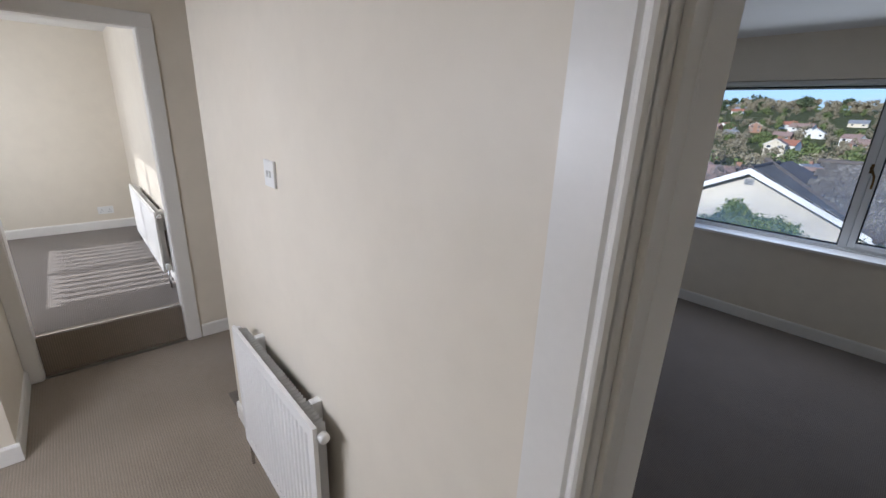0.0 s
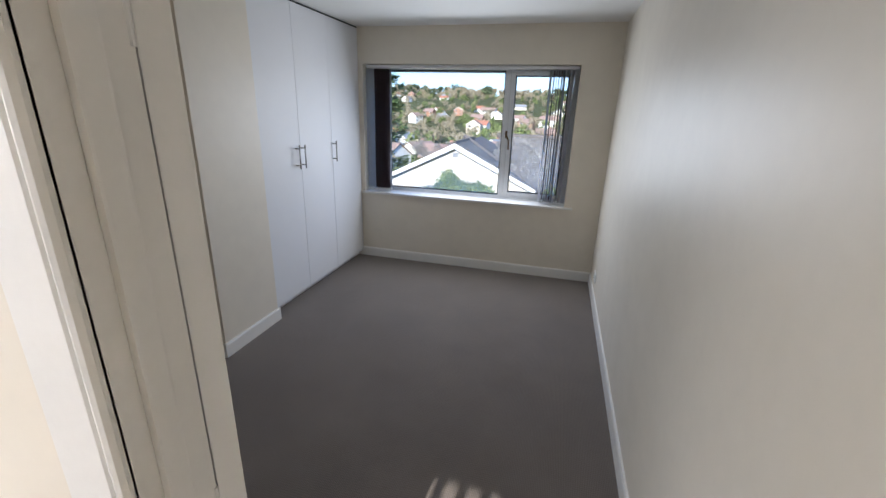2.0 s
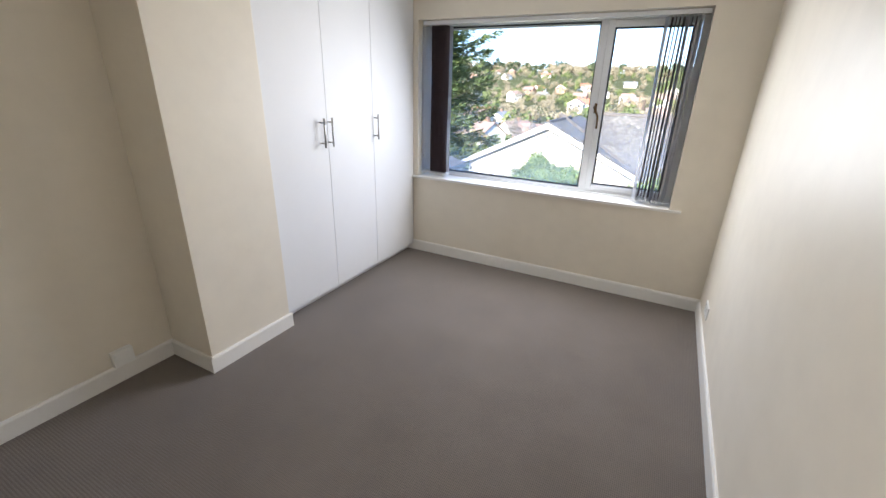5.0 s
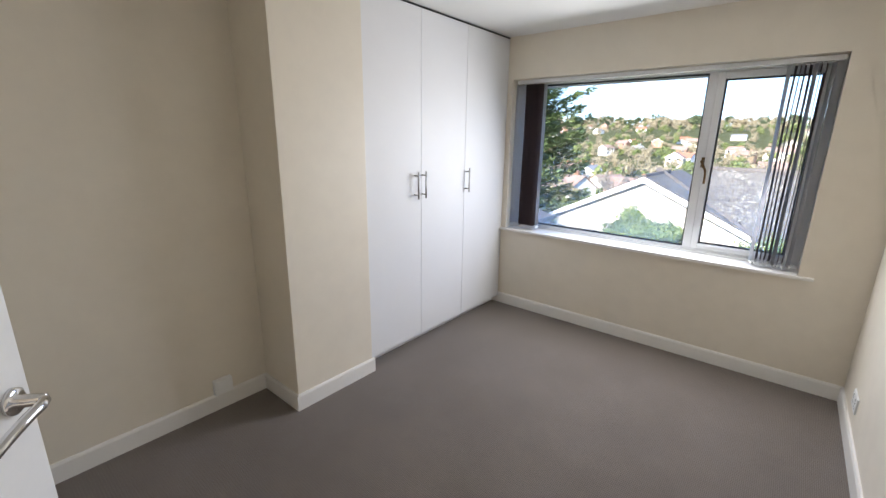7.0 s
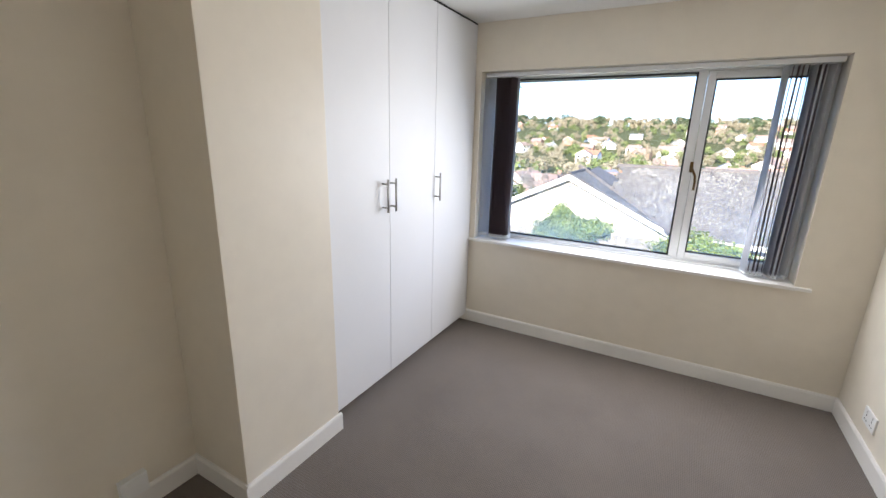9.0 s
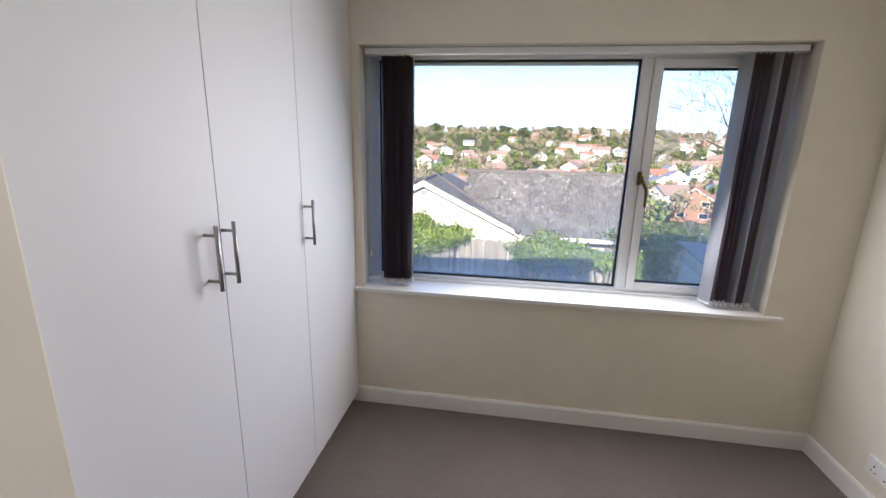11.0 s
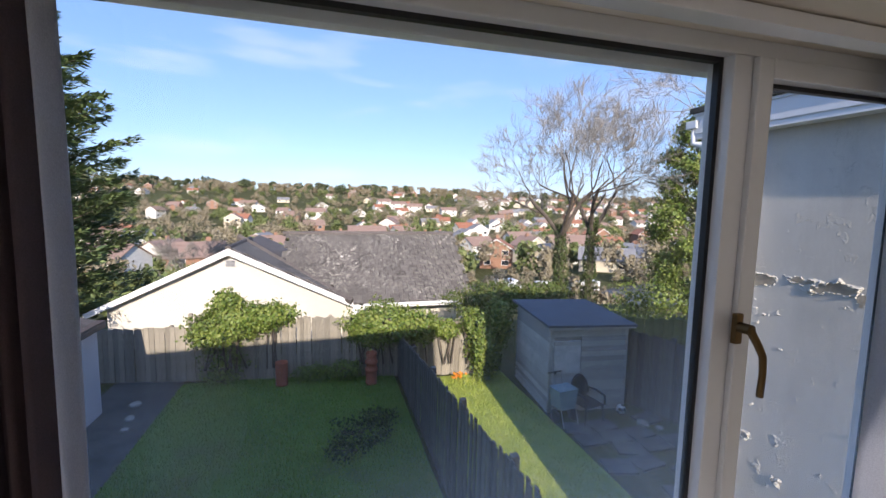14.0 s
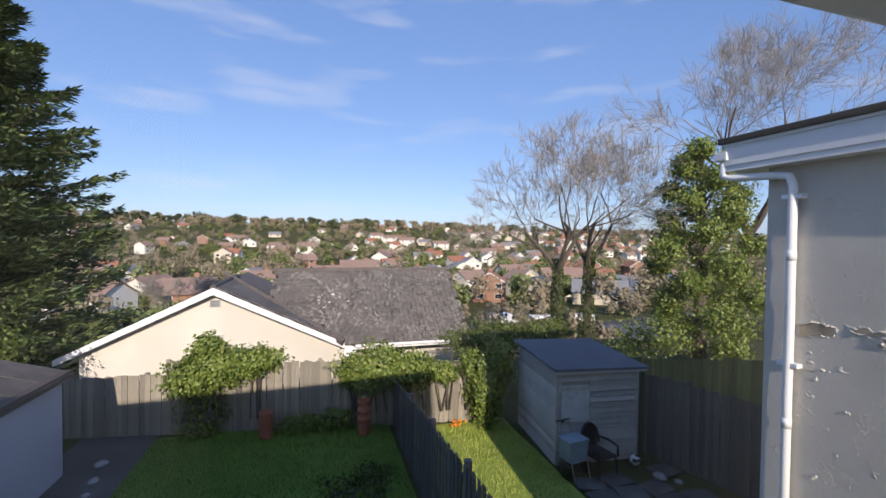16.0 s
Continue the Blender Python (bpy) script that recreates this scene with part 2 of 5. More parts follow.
def tube(points, radius, sides=10, bm=None, taper=None, caps=True):
    """A round bar along a line of points."""
    bm = bm or bmesh.new()
    pts = [Vector(p) for p in points]
    rings = []
    up = None
    for i, p in enumerate(pts):
        d = (pts[min(i + 1, len(pts) - 1)] - pts[max(i - 1, 0)]).normalized()
        if up is None:
            up = d.orthogonal().normalized()
        up = (up - d * up.dot(d)).normalized()
        side = d.cross(up)
        r = radius if taper is None else taper[i]
        rings.append([bm.verts.new(p + (up * math.cos(a) + side * math.sin(a)) * r) for a in [2 * math.pi * k / sides for k in range(sides)]])
    for a, b in zip(rings, rings[1:]):
        for k in range(sides):
            bm.faces.new((a[k], a[(k + 1) % sides], b[(k + 1) % sides], b[k]))
    if caps:
        bm.faces.new(rings[0][::-1])
        bm.faces.new(rings[-1])
    return bm


def lathe(profile, sides=24, bm=None):
    """A turned body from (radius, height) pairs."""
    bm = bm or bmesh.new()
    rings = [[bm.verts.new((r * math.cos(2 * math.pi * k / sides), r * math.sin(2 * math.pi * k / sides), z)) for k in range(sides)] for r, z in profile]
    for a, b in zip(rings, rings[1:]):
        for k in range(sides):
            bm.faces.new((a[k], a[(k + 1) % sides], b[(k + 1) % sides], b[k]))
    bm.faces.new(rings[0][::-1])
    bm.faces.new(rings[-1])
    return bm


def prism(outline, y0, y1, bm=None):
    """An outline in x and z, drawn out along y."""
    bm = bm or bmesh.new()
    a = [bm.verts.new((x, y0, z)) for x, z in outline]
    b = [bm.verts.new((x, y1, z)) for x, z in outline]
    n = len(outline)
    bm.faces.new(a)
    bm.faces.new(b[::-1])
    for i in range(n):
        bm.faces.new((a[i], b[i], b[(i + 1) % n], a[(i + 1) % n]))
    bmesh.ops.recalc_face_normals(bm, faces=bm.faces[:])
    return bm


def sheet(x0, y0, x1, y1, nx, ny, height, bm=None):
    """A grid whose heights follow a function of x and y."""
    bm = bm or bmesh.new()
    vs = [[bm.verts.new((x, y, height(x, y))) for x in np.linspace(x0, x1, nx + 1)] for y in np.linspace(y0, y1, ny + 1)]
    for j in range(ny):
        for i in range(nx):
            bm.faces.new((vs[j][i], vs[j][i + 1], vs[j + 1][i + 1], vs[j + 1][i]))
    return bm


def wall_with_hole(axis, at, thick, a0, a1, z0, z1, holes, bm=None):
    """A wall in the plane axis = at (to at + thick) from a0 to a1, with openings (a, a, z, z) through it."""
    bm = bm or bmesh.new()
    cuts = sorted({a0, a1, *[h[0] for h in holes], *[h[1] for h in holes]})
    for l, r in zip(cuts, cuts[1:]):
        spans, z = [], z0
        for h in sorted((h for h in holes if h[0] <= l and h[1] >= r), key=lambda h: h[2]):
            spans.append((z, h[2]))
            z = h[3]
        spans.append((z, z1))
        for b, t in spans:
            if t - b > 1e-4:
                if axis == "y":
                    box(l, at, b, r, at + thick, t, bm)
                else:
                    box(at, l, b, at + thick, r, t, bm)
    return bm


def skirting(name, x0, y0, x1, y1, nx, ny, z=0.0, high=0.10):
    """A board along a wall, from one end to the other; (nx, ny) points into the room."""
    d = Vector((x1 - x0, y1 - y0, 0))
    n = Vector((nx, ny, 0))
    bm = bmesh.new()
    prof = [(0.0, 0.0), (0.015, 0.0), (0.015, high - 0.012), (0.009, high), (0.0, high)]
    a = [bm.verts.new(Vector((x0, y0, z)) + n * p + Vector((0, 0, h))) for p, h in prof]
    b = [bm.verts.new(Vector((x1, y1, z)) + n * p + Vector((0, 0, h))) for p, h in prof]
    bm.faces.new(a)
    bm.faces.new(b[::-1])
    for i in range(5):
        bm.faces.new((a[i], b[i], b[(i + 1) % 5], a[(i + 1) % 5]))
    bmesh.ops.recalc_face_normals(bm, faces=bm.faces[:])
    return structure(name, bm, M_TRIM, "white painted skirting board along the wall")

# ---------------------------------------------------------------- the bedroom shell
CEIL = 2.40
WX0, WX1, WZ0, WZ1 = -2.47, -0.325, 0.735, 2.06      # window opening
OY = 0.30                                            # outer face of the window wall
structure("floor_bedroom", box(-3.2, -3.95, -0.15, 0.015, 0.015, 0), M_CARPET, "grey-brown corded carpet over the bedroom floor")
structure("wall_north", wall_with_hole("y", 0.015, OY - 0.015, -3.2, 0.12, -0.2, 2.6, [(WX0, WX1, WZ0, WZ1)]), M_WALL, "cream painted bedroom wall round the wide window")
structure("wall_east", box(0.015, -5.9, -0.2, 0.12, 0.015, 2.6), M_WALL, "cream painted side wall with small marks")
structure("wall_west", box(-3.1, -3.84, 0, -2.835, 0.015, CEIL), M_WALL, "cream painted bedroom wall behind the open door")
bm = box(-2.835, -2.23, 0, -2.465, -1.665, CEIL, bevel=0.004)
structure("wall_pier", bm, M_WALL, "cream painted boxed-in pier beside the wardrobe")
structure("wall_south", wall_with_hole("y", -3.95, 0.11, -2.95, 0.015, 0, CEIL, [(-0.95, -0.02, 0, 2.045)]), M_WALL, "cream painted partition between landing and bedroom")
structure("ceiling", box(-8.5, -6.1, CEIL, 0.2, 0.1, CEIL + 0.12), M_CEIL, "plain white painted ceiling")

skirting("baseboard_north", -2.575, 0.015, 0.015, 0.015, 0, -1)
skirting("baseboard_east", 0.015, 0.0, 0.015, -3.84, -1, 0)
skirting("baseboard_west", -2.835, -2.23, -2.835, -3.84, 1, 0)
skirting("baseboard_pier_side", -2.82, -2.23, -2.45, -2.23, 0, -1)
skirting("baseboard_pier_front", -2.465, -2.23, -2.465, -1.65, 1, 0)
skirting("baseboard_south", -2.82, -3.84, -1.03, -3.84, 0, 1)


# ---------------------------------------------------------------- the bedroom doorway and its door
def architrave(name, x0, x1, top, y, out, wide=0.075, deep=0.018, mat_=None):
    """Moulded trim round an opening in a wall of constant y; out: -1 or 1, the side it stands on."""
    bm = bmesh.new()
    steps = [(0.0, 0.5), (0.04, 0.85), (0.09, 1.0), (0.14, 0.9), (0.18, 0.5), (0.22, 0.42), (0.27, 0.75), (1.0, 0.75)]
    def prof(s):
        return [(0.0, 0.0)] + [(wide * a, deep * b) for a, b in s] + [(wide, 0.0)]
    p = prof(steps)
    for side in (-1, 1):
        base = x0 if side < 0 else x1
        rows = []
        for z in (0.0, top):
            rows.append([bm.verts.new((base + side * a, y + out * b, z + (a if z else 0))) for a, b in p])
        for i in range(len(p)):
            bm.faces.new((rows[0][i], rows[1][i], rows[1][(i + 1) % len(p)], rows[0][(i + 1) % len(p)]))
        bm.faces.new(rows[0])
    rows = [[bm.verts.new((x + s * a, y + out * b, top + a)) for a, b in p] for x, s in ((x0, -1), (x1, 1))]
    for i in range(len(p)):
        bm.faces.new((rows[0][i], rows[1][i], rows[1][(i + 1) % len(p)], rows[0][(i + 1) % len(p)]))
    bmesh.ops.recalc_face_normals(bm, faces=bm.faces[:])
    return structure(name, bm, M_TRIM, "white gloss painted moulded door trim")


DX0, DX1, DTOP = -0.915, -0.055, 2.01
architrave("trim_landing", DX0, DX1, DTOP, -3.95, -1, wide=0.105)
bm = bmesh.new()
for x0, x1 in ((-0.95, DX0), (DX1, -0.02)):
    box(x0, -3.953, 0, x1, -3.837, DTOP + 0.035, bm)
box(DX0, -3.953, DTOP, DX1, -3.837, DTOP + 0.035, bm)
box(DX0, -3.92, 0, DX0 + 0.013, -3.882, DTOP, bm, 0.005)        # stops
box(DX1 - 0.013, -3.92, 0, DX1, -3.882, DTOP, bm)
box(DX0 + 0.013, -3.92, DTOP - 0.013, DX1 - 0.013, -3.882, DTOP, bm)
structure("trim_lining", bm, M_TRIM, "white gloss painted door lining with stop")
bm = bmesh.new()
box(-1.03, -3.84, 0, -0.95, -3.822, 2.12, bm, 0.004)
box(-0.02, -3.84, 0, 0.012, -3.822, 2.12, bm, 0.004)
box(-0.95, -3.84, 2.045, -0.02, -3.822, 2.12, bm, 0.004)
structure("trim_bedroom", bm, M_TRIM, "white gloss painted door trim on the bedroom side")


def lever_handle(parent, side):
    """A round rose and a curved lever on one face of the door; side: 1 or -1."""
    s = side
    rose = lathe([(0.004, 0), (0.026, 0.0), (0.026, 0.006), (0.022, 0.009), (0.012, 0.010), (0.011, 0.052), (0.008, 0.054)], 24)
    rose.transform(Matrix.Translation((0.741, 0.021 * s, 1.085)) @ Matrix.Rotation(-s * math.pi / 2, 4, "X"))
    h = part("handle", rose, M_CHROME, parent, "polished chrome lever handle on a round rose", True)
    pts = [(0.741, 0.064 * s, 1.085), (0.735, 0.075 * s, 1.085)]
    for k in range(8):
        u = k / 7
        pts.append((0.719 - 0.10 * u, (0.079 - 0.014 * u * u) * s, 1.085 - 0.028 * u * u))
    lever = tube(pts, 0.0095, 12)
    ob = part("lever", lever, M_CHROME, h, "", True)
    return ob


door = thing("door_1", "white painted flush door standing open into the bedroom", "door", (-0.905, -3.817, 0.006), 142.0, kind="structure")
bm = box(0.0, -0.02, 0.004, 0.786, 0.02, 1.98, bevel=0.0025)
part("door_leaf", bm, M_DOOR, door, "white painted flush door leaf")
lever_handle(door, -1)
lever_handle(door, 1)
bm = bmesh.new()
for z in (0.25, 1.0, 1.75):
    tube([(-0.004, 0.024, z - 0.05), (-0.004, 0.024, z + 0.05)], 0.0045, 10, bm)
part("hinge", bm, M_DOOR, door, "three painted butt hinges")
part("latch_plate", box(0.786, -0.012, 1.045, 0.788, 0.012, 1.105), M_STEEL, door)

# ---------------------------------------------------------------- window
wy = 0.205
bm = bmesh.new()
for a in ((WX0, wy, 0.755, WX0 + 0.045, wy + 0.07, WZ1), (WX1 - 0.045, wy, 0.755, WX1, wy + 0.07, WZ1),
          (WX0 + 0.045, wy, WZ1 - 0.036, WX1 - 0.045, wy + 0.07, WZ1), (WX0 + 0.045, wy, 0.755, WX1 - 0.045, wy + 0.07, 0.788),
          (-1.022, wy, 0.788, -0.968, wy + 0.07, WZ1 - 0.036)):
    box(*a, bm, 0.005)
window = tagged(link("window_1", bm, M_UPVC), "wide white plastic window with one fixed pane and one opening light", "window", "", "structure")
# fixed light
def gasket(x0, z0, x1, z1, y, w=0.008):
    bm = bmesh.new()
    for a in ((x0, z0, x0 + w, z1), (x1 - w, z0, x1, z1), (x0 + w, z0, x1 - w, z0 + w), (x0 + w, z1 - w, x1 - w, z1)):
        box(a[0], y - 0.004, a[1], a[2], y + 0.012, a[3], bm)
    return bm
FX0, FX1, FZ0, FZ1 = WX0 + 0.045, -1.022, 0.788, WZ1 - 0.036
def beading(x0, z0, x1, z1, y, w=0.016):
    """Sloped glazing bead round a pane."""
    bm = bmesh.new()
    for (ax, az), (bx, bz), (dx0, dz0), (dx1, dz1) in (((x0, z0), (x1, z0), (w, w), (-w, w)), ((x1, z0), (x1, z1), (-w, w), (-w, -w)),
                                                     ((x1, z1), (x0, z1), (-w, -w), (w, -w)), ((x0, z1), (x0, z0), (w, -w), (w, w))):
        v = [bm.verts.new(p) for p in ((ax, y, az), (bx, y, bz), (bx + dx1, y + 0.02, bz + dz1), (ax + dx0, y + 0.02, az + dz0))]
        bm.faces.new(v)
    bmesh.ops.solidify(bm, geom=bm.faces[:], thickness=0.004)
    return bm
part("gasket", gasket(FX0, FZ0, FX1, FZ1, wy + 0.032, 0.011), M_GASKET, window, "black rubber glazing seal")
ob = part("pane", box(FX0 + 0.004, wy + 0.034, FZ0 + 0.004, FX1 - 0.004, wy + 0.040, FZ1 - 0.004), M_GLASS, window, "large clear fixed pane with a faint uneven veil")
ob.visible_shadow = False
bm = bmesh.new()
SX0, SX1, SZ0, SZ1 = -0.968, WX1 - 0.045, 0.788, WZ1 - 0.036
for a in ((SX0 + 0.002, SZ0 + 0.002, SX0 + 0.046, SZ1 - 0.002), (SX1 - 0.046, SZ0 + 0.002, SX1 - 0.002, SZ1 - 0.002),
          (SX0 + 0.046, SZ0 + 0.002, SX1 - 0.046, SZ0 + 0.04), (SX0 + 0.046, SZ1 - 0.046, SX1 - 0.046, SZ1 - 0.002)):
    box(a[0], wy - 0.012, a[1], a[2], wy + 0.058, a[3], bm, 0.005)
sash = part("sash", bm, M_UPVC, window, "white plastic opening light")
part("seal", gasket(SX0 + 0.046, SZ0 + 0.04, SX1 - 0.046, SZ1 - 0.046, wy + 0.022, 0.010), M_GASKET, sash, "black rubber glazing seal")
ob = part("pane", box(SX0 + 0.05, wy + 0.024, SZ0 + 0.044, SX1 - 0.05, wy + 0.030, SZ1 - 0.05), M_GLASS, sash, "clear pane of the opening light")
ob.visible_shadow = False
bm = box(-0.983, wy - 0.026, 1.385, -0.963, wy - 0.0125, 1.455, bevel=0.003)
hd = part("window_handle", bm, M_BRASS, window, "worn bronze window handle turned down")
part("boss", lathe([(0.004, 0), (0.012, 0.001), (0.012, 0.028), (0.008, 0.031)], 14), M_BRASS, hd).matrix_local = pose(-0.973, wy - 0.026, 1.425, 90, 0, 0)
part("lever", tube([(-0.973, wy - 0.048, 1.432), (-0.970, wy - 0.054, 1.415), (-0.956, wy - 0.060, 1.388), (-0.944, wy - 0.062, 1.365), (-0.940, wy - 0.062, 1.325), (-0.940, wy - 0.060, 1.272)], 0.008, 10,
      taper=[0.008, 0.009, 0.0085, 0.0078, 0.007, 0.0075]), M_BRASS, hd, "", True)
bm = box(WX0 + 0.002, -0.0195, 0.734, WX1 - 0.002, wy, 0.7565, bevel=0.005)
box(-2.56, -0.018, 0.735, -0.246, 0.012, 0.755, bm, 0.006)
part("window_sill", bm, M_TRIM, window, "white painted inner window board")
part("sill_upstand", box(WX0 + 0.01, wy - 0.022, 0.755, WX1 - 0.01, wy - 0.001, 0.772, bevel=0.004), M_UPVC, window)
part("outer_head", box(WX0 - 0.02, wy + 0.07, 2.004, WX1 + 0.02, OY + 0.012, 2.075, bevel=0.006), M_UPVC, window, "white outer window head")
part("outer_sill", box(WX0 - 0.05, wy + 0.07, 0.70, WX1 + 0.05, OY + 0.06, 0.75, bevel=0.006), M_UPVC, window)

# ---------------------------------------------------------------- vertical blind
def fabric(name, color, through_):
    def build(nt, b):
        v = coords(nt)
        w = noise_of(nt, v, 400, 2)
        c = ramp(nt, w, [(0.3, tuple(x * 0.8 for x in color)), (0.7, color)])
        nt.links.new(c, b.inputs["Base Color"])
        b.inputs["Roughness"].default_value = 0.85
        t = node(nt, "ShaderNodeBsdfTranslucent")
        nt.links.new(c, t.inputs["Color"])
        m = nt.nodes.new("ShaderNodeMixShader")
        m.inputs[0].default_value = through_
        nt.links.new(b.outputs[0], m.inputs[1])
        nt.links.new(t.outputs[0], m.inputs[2])
        nt.links.new(m.outputs[0], nt.nodes["Material Output"].inputs["Surface"])
    return mat(name, build)


M_VANE = fabric("mulberry_blind_fabric", (0.25, 0.19, 0.195), 0.06)
M_VANE_PALE = fabric("lilac_grey_blind_fabric", (0.86, 0.86, 0.88), 0.72)
blind = thing("vertical_blind", "mulberry and pale grey vertical blind drawn back to both sides", "blind", (0, 0.10, 0))
bm = box(WX0 + 0.012, -0.022, 2.026, WX1 - 0.012, 0.022, 2.056, bevel=0.003)
part("headrail", bm, M_UPVC, blind, "white aluminium headrail")


def vane(x, turn, material, y=0.0, low=0.785):
    """One hanging strip of cloth, a weight in its foot and a clip at its head."""
    bm = bmesh.new()
    n = 6
    cols = []
    for i in range(n + 1):
        u = (i / n - 0.5) * 0.089
        bow = 0.004 * math.cos(u / 0.089 * math.pi)
        cols.append([bm.verts.new((u, bow + 0.002 * math.sin(k * 1.1 + x * 40), low + (2.018 - low) * k / 6)) for k in range(7)])
    for a, b in zip(cols, cols[1:]):
        for k in range(6):
            bm.faces.new((a[k], b[k], b[k + 1], a[k + 1]))
    bmesh.ops.solidify(bm, geom=bm.faces[:], thickness=0.0012)
    bm.transform(pose(x, y, 0, 0, 0, turn))
    v = part("vane", bm, material, blind, "", True)
    bm = box(-0.042, -0.003, low - 0.012, 0.042, 0.003, low + 0.012, bevel=0.001)
    bm.transform(pose(x, y, 0, 0, 0, turn))
    part("weight", bm, M_PLASTIC, v)
    bm = bmesh.new()
    tube([(x, y, 2.015), (x, y, 2.03)], 0.004, 6, bm)
    part("clip", bm, M_PLASTIC, v)
    return v


vane(-2.430, 50, M_VANE_PALE, 0.004)
for k in range(12):
    vane(-2.352 + k * 0.0128, 81 + 4 * math.sin(k * 2.3), M_VANE, 0.006 * math.sin(k * 1.7))
vane(-2.196, 99, M_VANE_PALE)
for x, turn, m_ in ((-0.585, 106, M_VANE_PALE), (-0.555, 84, M_VANE), (-0.533, 88, M_VANE), (-0.512, 85, M_VANE), (-0.486, 82, M_VANE), (-0.462, 104, M_VANE_PALE), (-0.435, 88, M_VANE), (-0.412, 86, M_VANE), (-0.384, 103, M_VANE_PALE)):
    vane(x, turn, m_)
for xa, xb in ((-2.36, -2.20), (-0.57, -0.392)):
    for k in range(7):
        bm = bmesh.new()
        x0 = xa + (xb - xa) * k / 7
        x1 = xa + (xb - xa) * (k + 1) / 7
        for s in (-0.04,):
            tube([(x0, s, 0.776), ((x0 + x1) / 2, s - 0.006, 0.762 + 0.004 * math.sin(k * 3.0)), (x1, s, 0.776)], 0.0016, 5, bm)
        part("bead_chain", bm, M_PLASTIC, blind)
bm = bmesh.new()
tube([(-2.452, -0.015, 2.03), (-2.452, -0.012, 1.5), (-2.45, -0.01, 0.95), (-2.444, -0.01, 0.93), (-2.440, -0.012, 0.96), (-2.440, -0.014, 2.03)], 0.0018, 6, bm)
box(-2.458, -0.02, 0.92, -2.436, -0.002, 0.95, bm, 0.004)
part("pull_chain", bm, M_PLASTIC, blind, "white pull chain with a weight")

# ---------------------------------------------------------------- fitted wardrobe
wardrobe = thing("wardrobe", "white laminate fitted wardrobe with three full-height doors", "wardrobe", (0, 0, 0))
bm = bmesh.new()
box(-2.835, -1.664, 0.0, -2.575, 0.012, 0.06, bm)
box(-2.835, -1.664, 0.06, -2.54, 0.012, 2.392, bm)
part("body", bm, M_WARD, wardrobe, "white laminate carcass on a recessed plinth")
part("shadow_gap", box(-2.545, -1.66, 2.386, -2.518, 0.012, 2.397), M_DARK, wardrobe)
DY = (-1.648, -1.112, -0.592, 0.011)
for i in range(3):
    bm = box(-2.538, DY[i] + 0.0018, 0.062, -2.516, DY[i + 1] - 0.0018, 2.384, bevel=0.0015)
    leaf = part("door", bm, M_WARD, wardrobe, "tall white laminate wardrobe door")
    hy = (-1.182, -1.104, -0.578)[i]
    bm = bmesh.new()
    tube([(-2.476, hy, 1.14), (-2.476, hy, 1.332)], 0.006, 12, bm)
    for z in (1.168, 1.304):
        tube([(-2.516, hy, z), (-2.476, hy, z)], 0.005, 10, bm)
    part("handle", bm, M_STEEL, leaf, "brushed steel bar handle", True)


# ---------------------------------------------------------------- small fittings in the bedroom
def socket(name, label, at, rz, wide=0.146, high=0.086, box_deep=0.0, gangs=2):
    """A switched socket; it faces +y before it is turned."""
    s = thing(name, label, "socket", at, rz)
    d = box_deep
    part("plate", box(-wide / 2, 0, -high / 2, wide / 2, d + 0.009, high / 2, bevel=0.003), M_PLASTIC, s)
    for g in range(gangs):
        cx = (g - (gangs - 1) / 2) * 0.07
        part("rocker", box(cx - 0.006, d + 0.009, 0.016, cx + 0.006, d + 0.013, 0.034, bevel=0.001), M_PLASTIC, s)
        bm = bmesh.new()
        box(cx - 0.003, d + 0.0085, 0.0, cx + 0.003, d + 0.0096, 0.010, bm)
        for k in (-1, 1):
            box(cx + k * 0.011 - 0.004, d + 0.0085, -0.022, cx + k * 0.011 + 0.004, d + 0.0096, -0.017, bm)
        part("slots", bm, M_DARK, s)
    return s


box_ = thing("junction_box", "white plastic surface junction box above the skirting", "junction box", (-2.835, -2.50, 0.146), -90)
part("body", box(-0.05, 0, -0.045, 0.05, 0.034, 0.045, bevel=0.005), M_PLASTIC, box_)
part("lid", box(-0.044, 0.034, -0.039, 0.044, 0.040, 0.039, bevel=0.003), M_PLASTIC, box_)
socket("wall_socket", "white double wall socket low on the cream wall", (0.015, -0.42, 0.225), 90)
lamp_ = thing("ceiling_light", "white round flush ceiling light, switched off", "ceiling light", (-1.31, -1.58, 2.40))
part("base", lathe([(0.10, -0.022), (0.15, -0.020), (0.155, -0.004), (0.15, 0.0)], 36), M_PLASTIC, lamp_, "", True)
part("shade", lathe([(0.02, -0.085), (0.07, -0.080), (0.11, -0.064), (0.135, -0.042), (0.142, -0.022)], 36), M_PLASTIC, lamp_, "white opal plastic shade", True)
# ---------------------------------------------------------------- landing and the room beyond it
UP = 0.27
structure("floor_landing", box(-4.15, -5.9, -0.15, 0.015, -3.953, -0.002), M_CARPET_L, "corded carpet on the landing, brightened to beige")
structure("floor_recess", box(-4.15, -3.953, -0.15, -2.95, -2.9, -0.002), M_CARPET_L, "corded carpet in the landing recess, brightened to beige")
structure("wall_recess_end", box(-4.2, -3.0, -0.1, -2.95, -2.9, CEIL), M_WALL, "cream painted wall closing the recess")
structure("wall_recess_side", box(-3.0, -3.84, 0, -2.95, -3.0, CEIL), M_WALL, "cream painted wall beside the recess")
structure("wall_cupboard", box(-4.05, -5.9, 0, -3.28, -4.88, CEIL, bevel=0.004), M_WALL, "cream painted boxed corner of the landing")
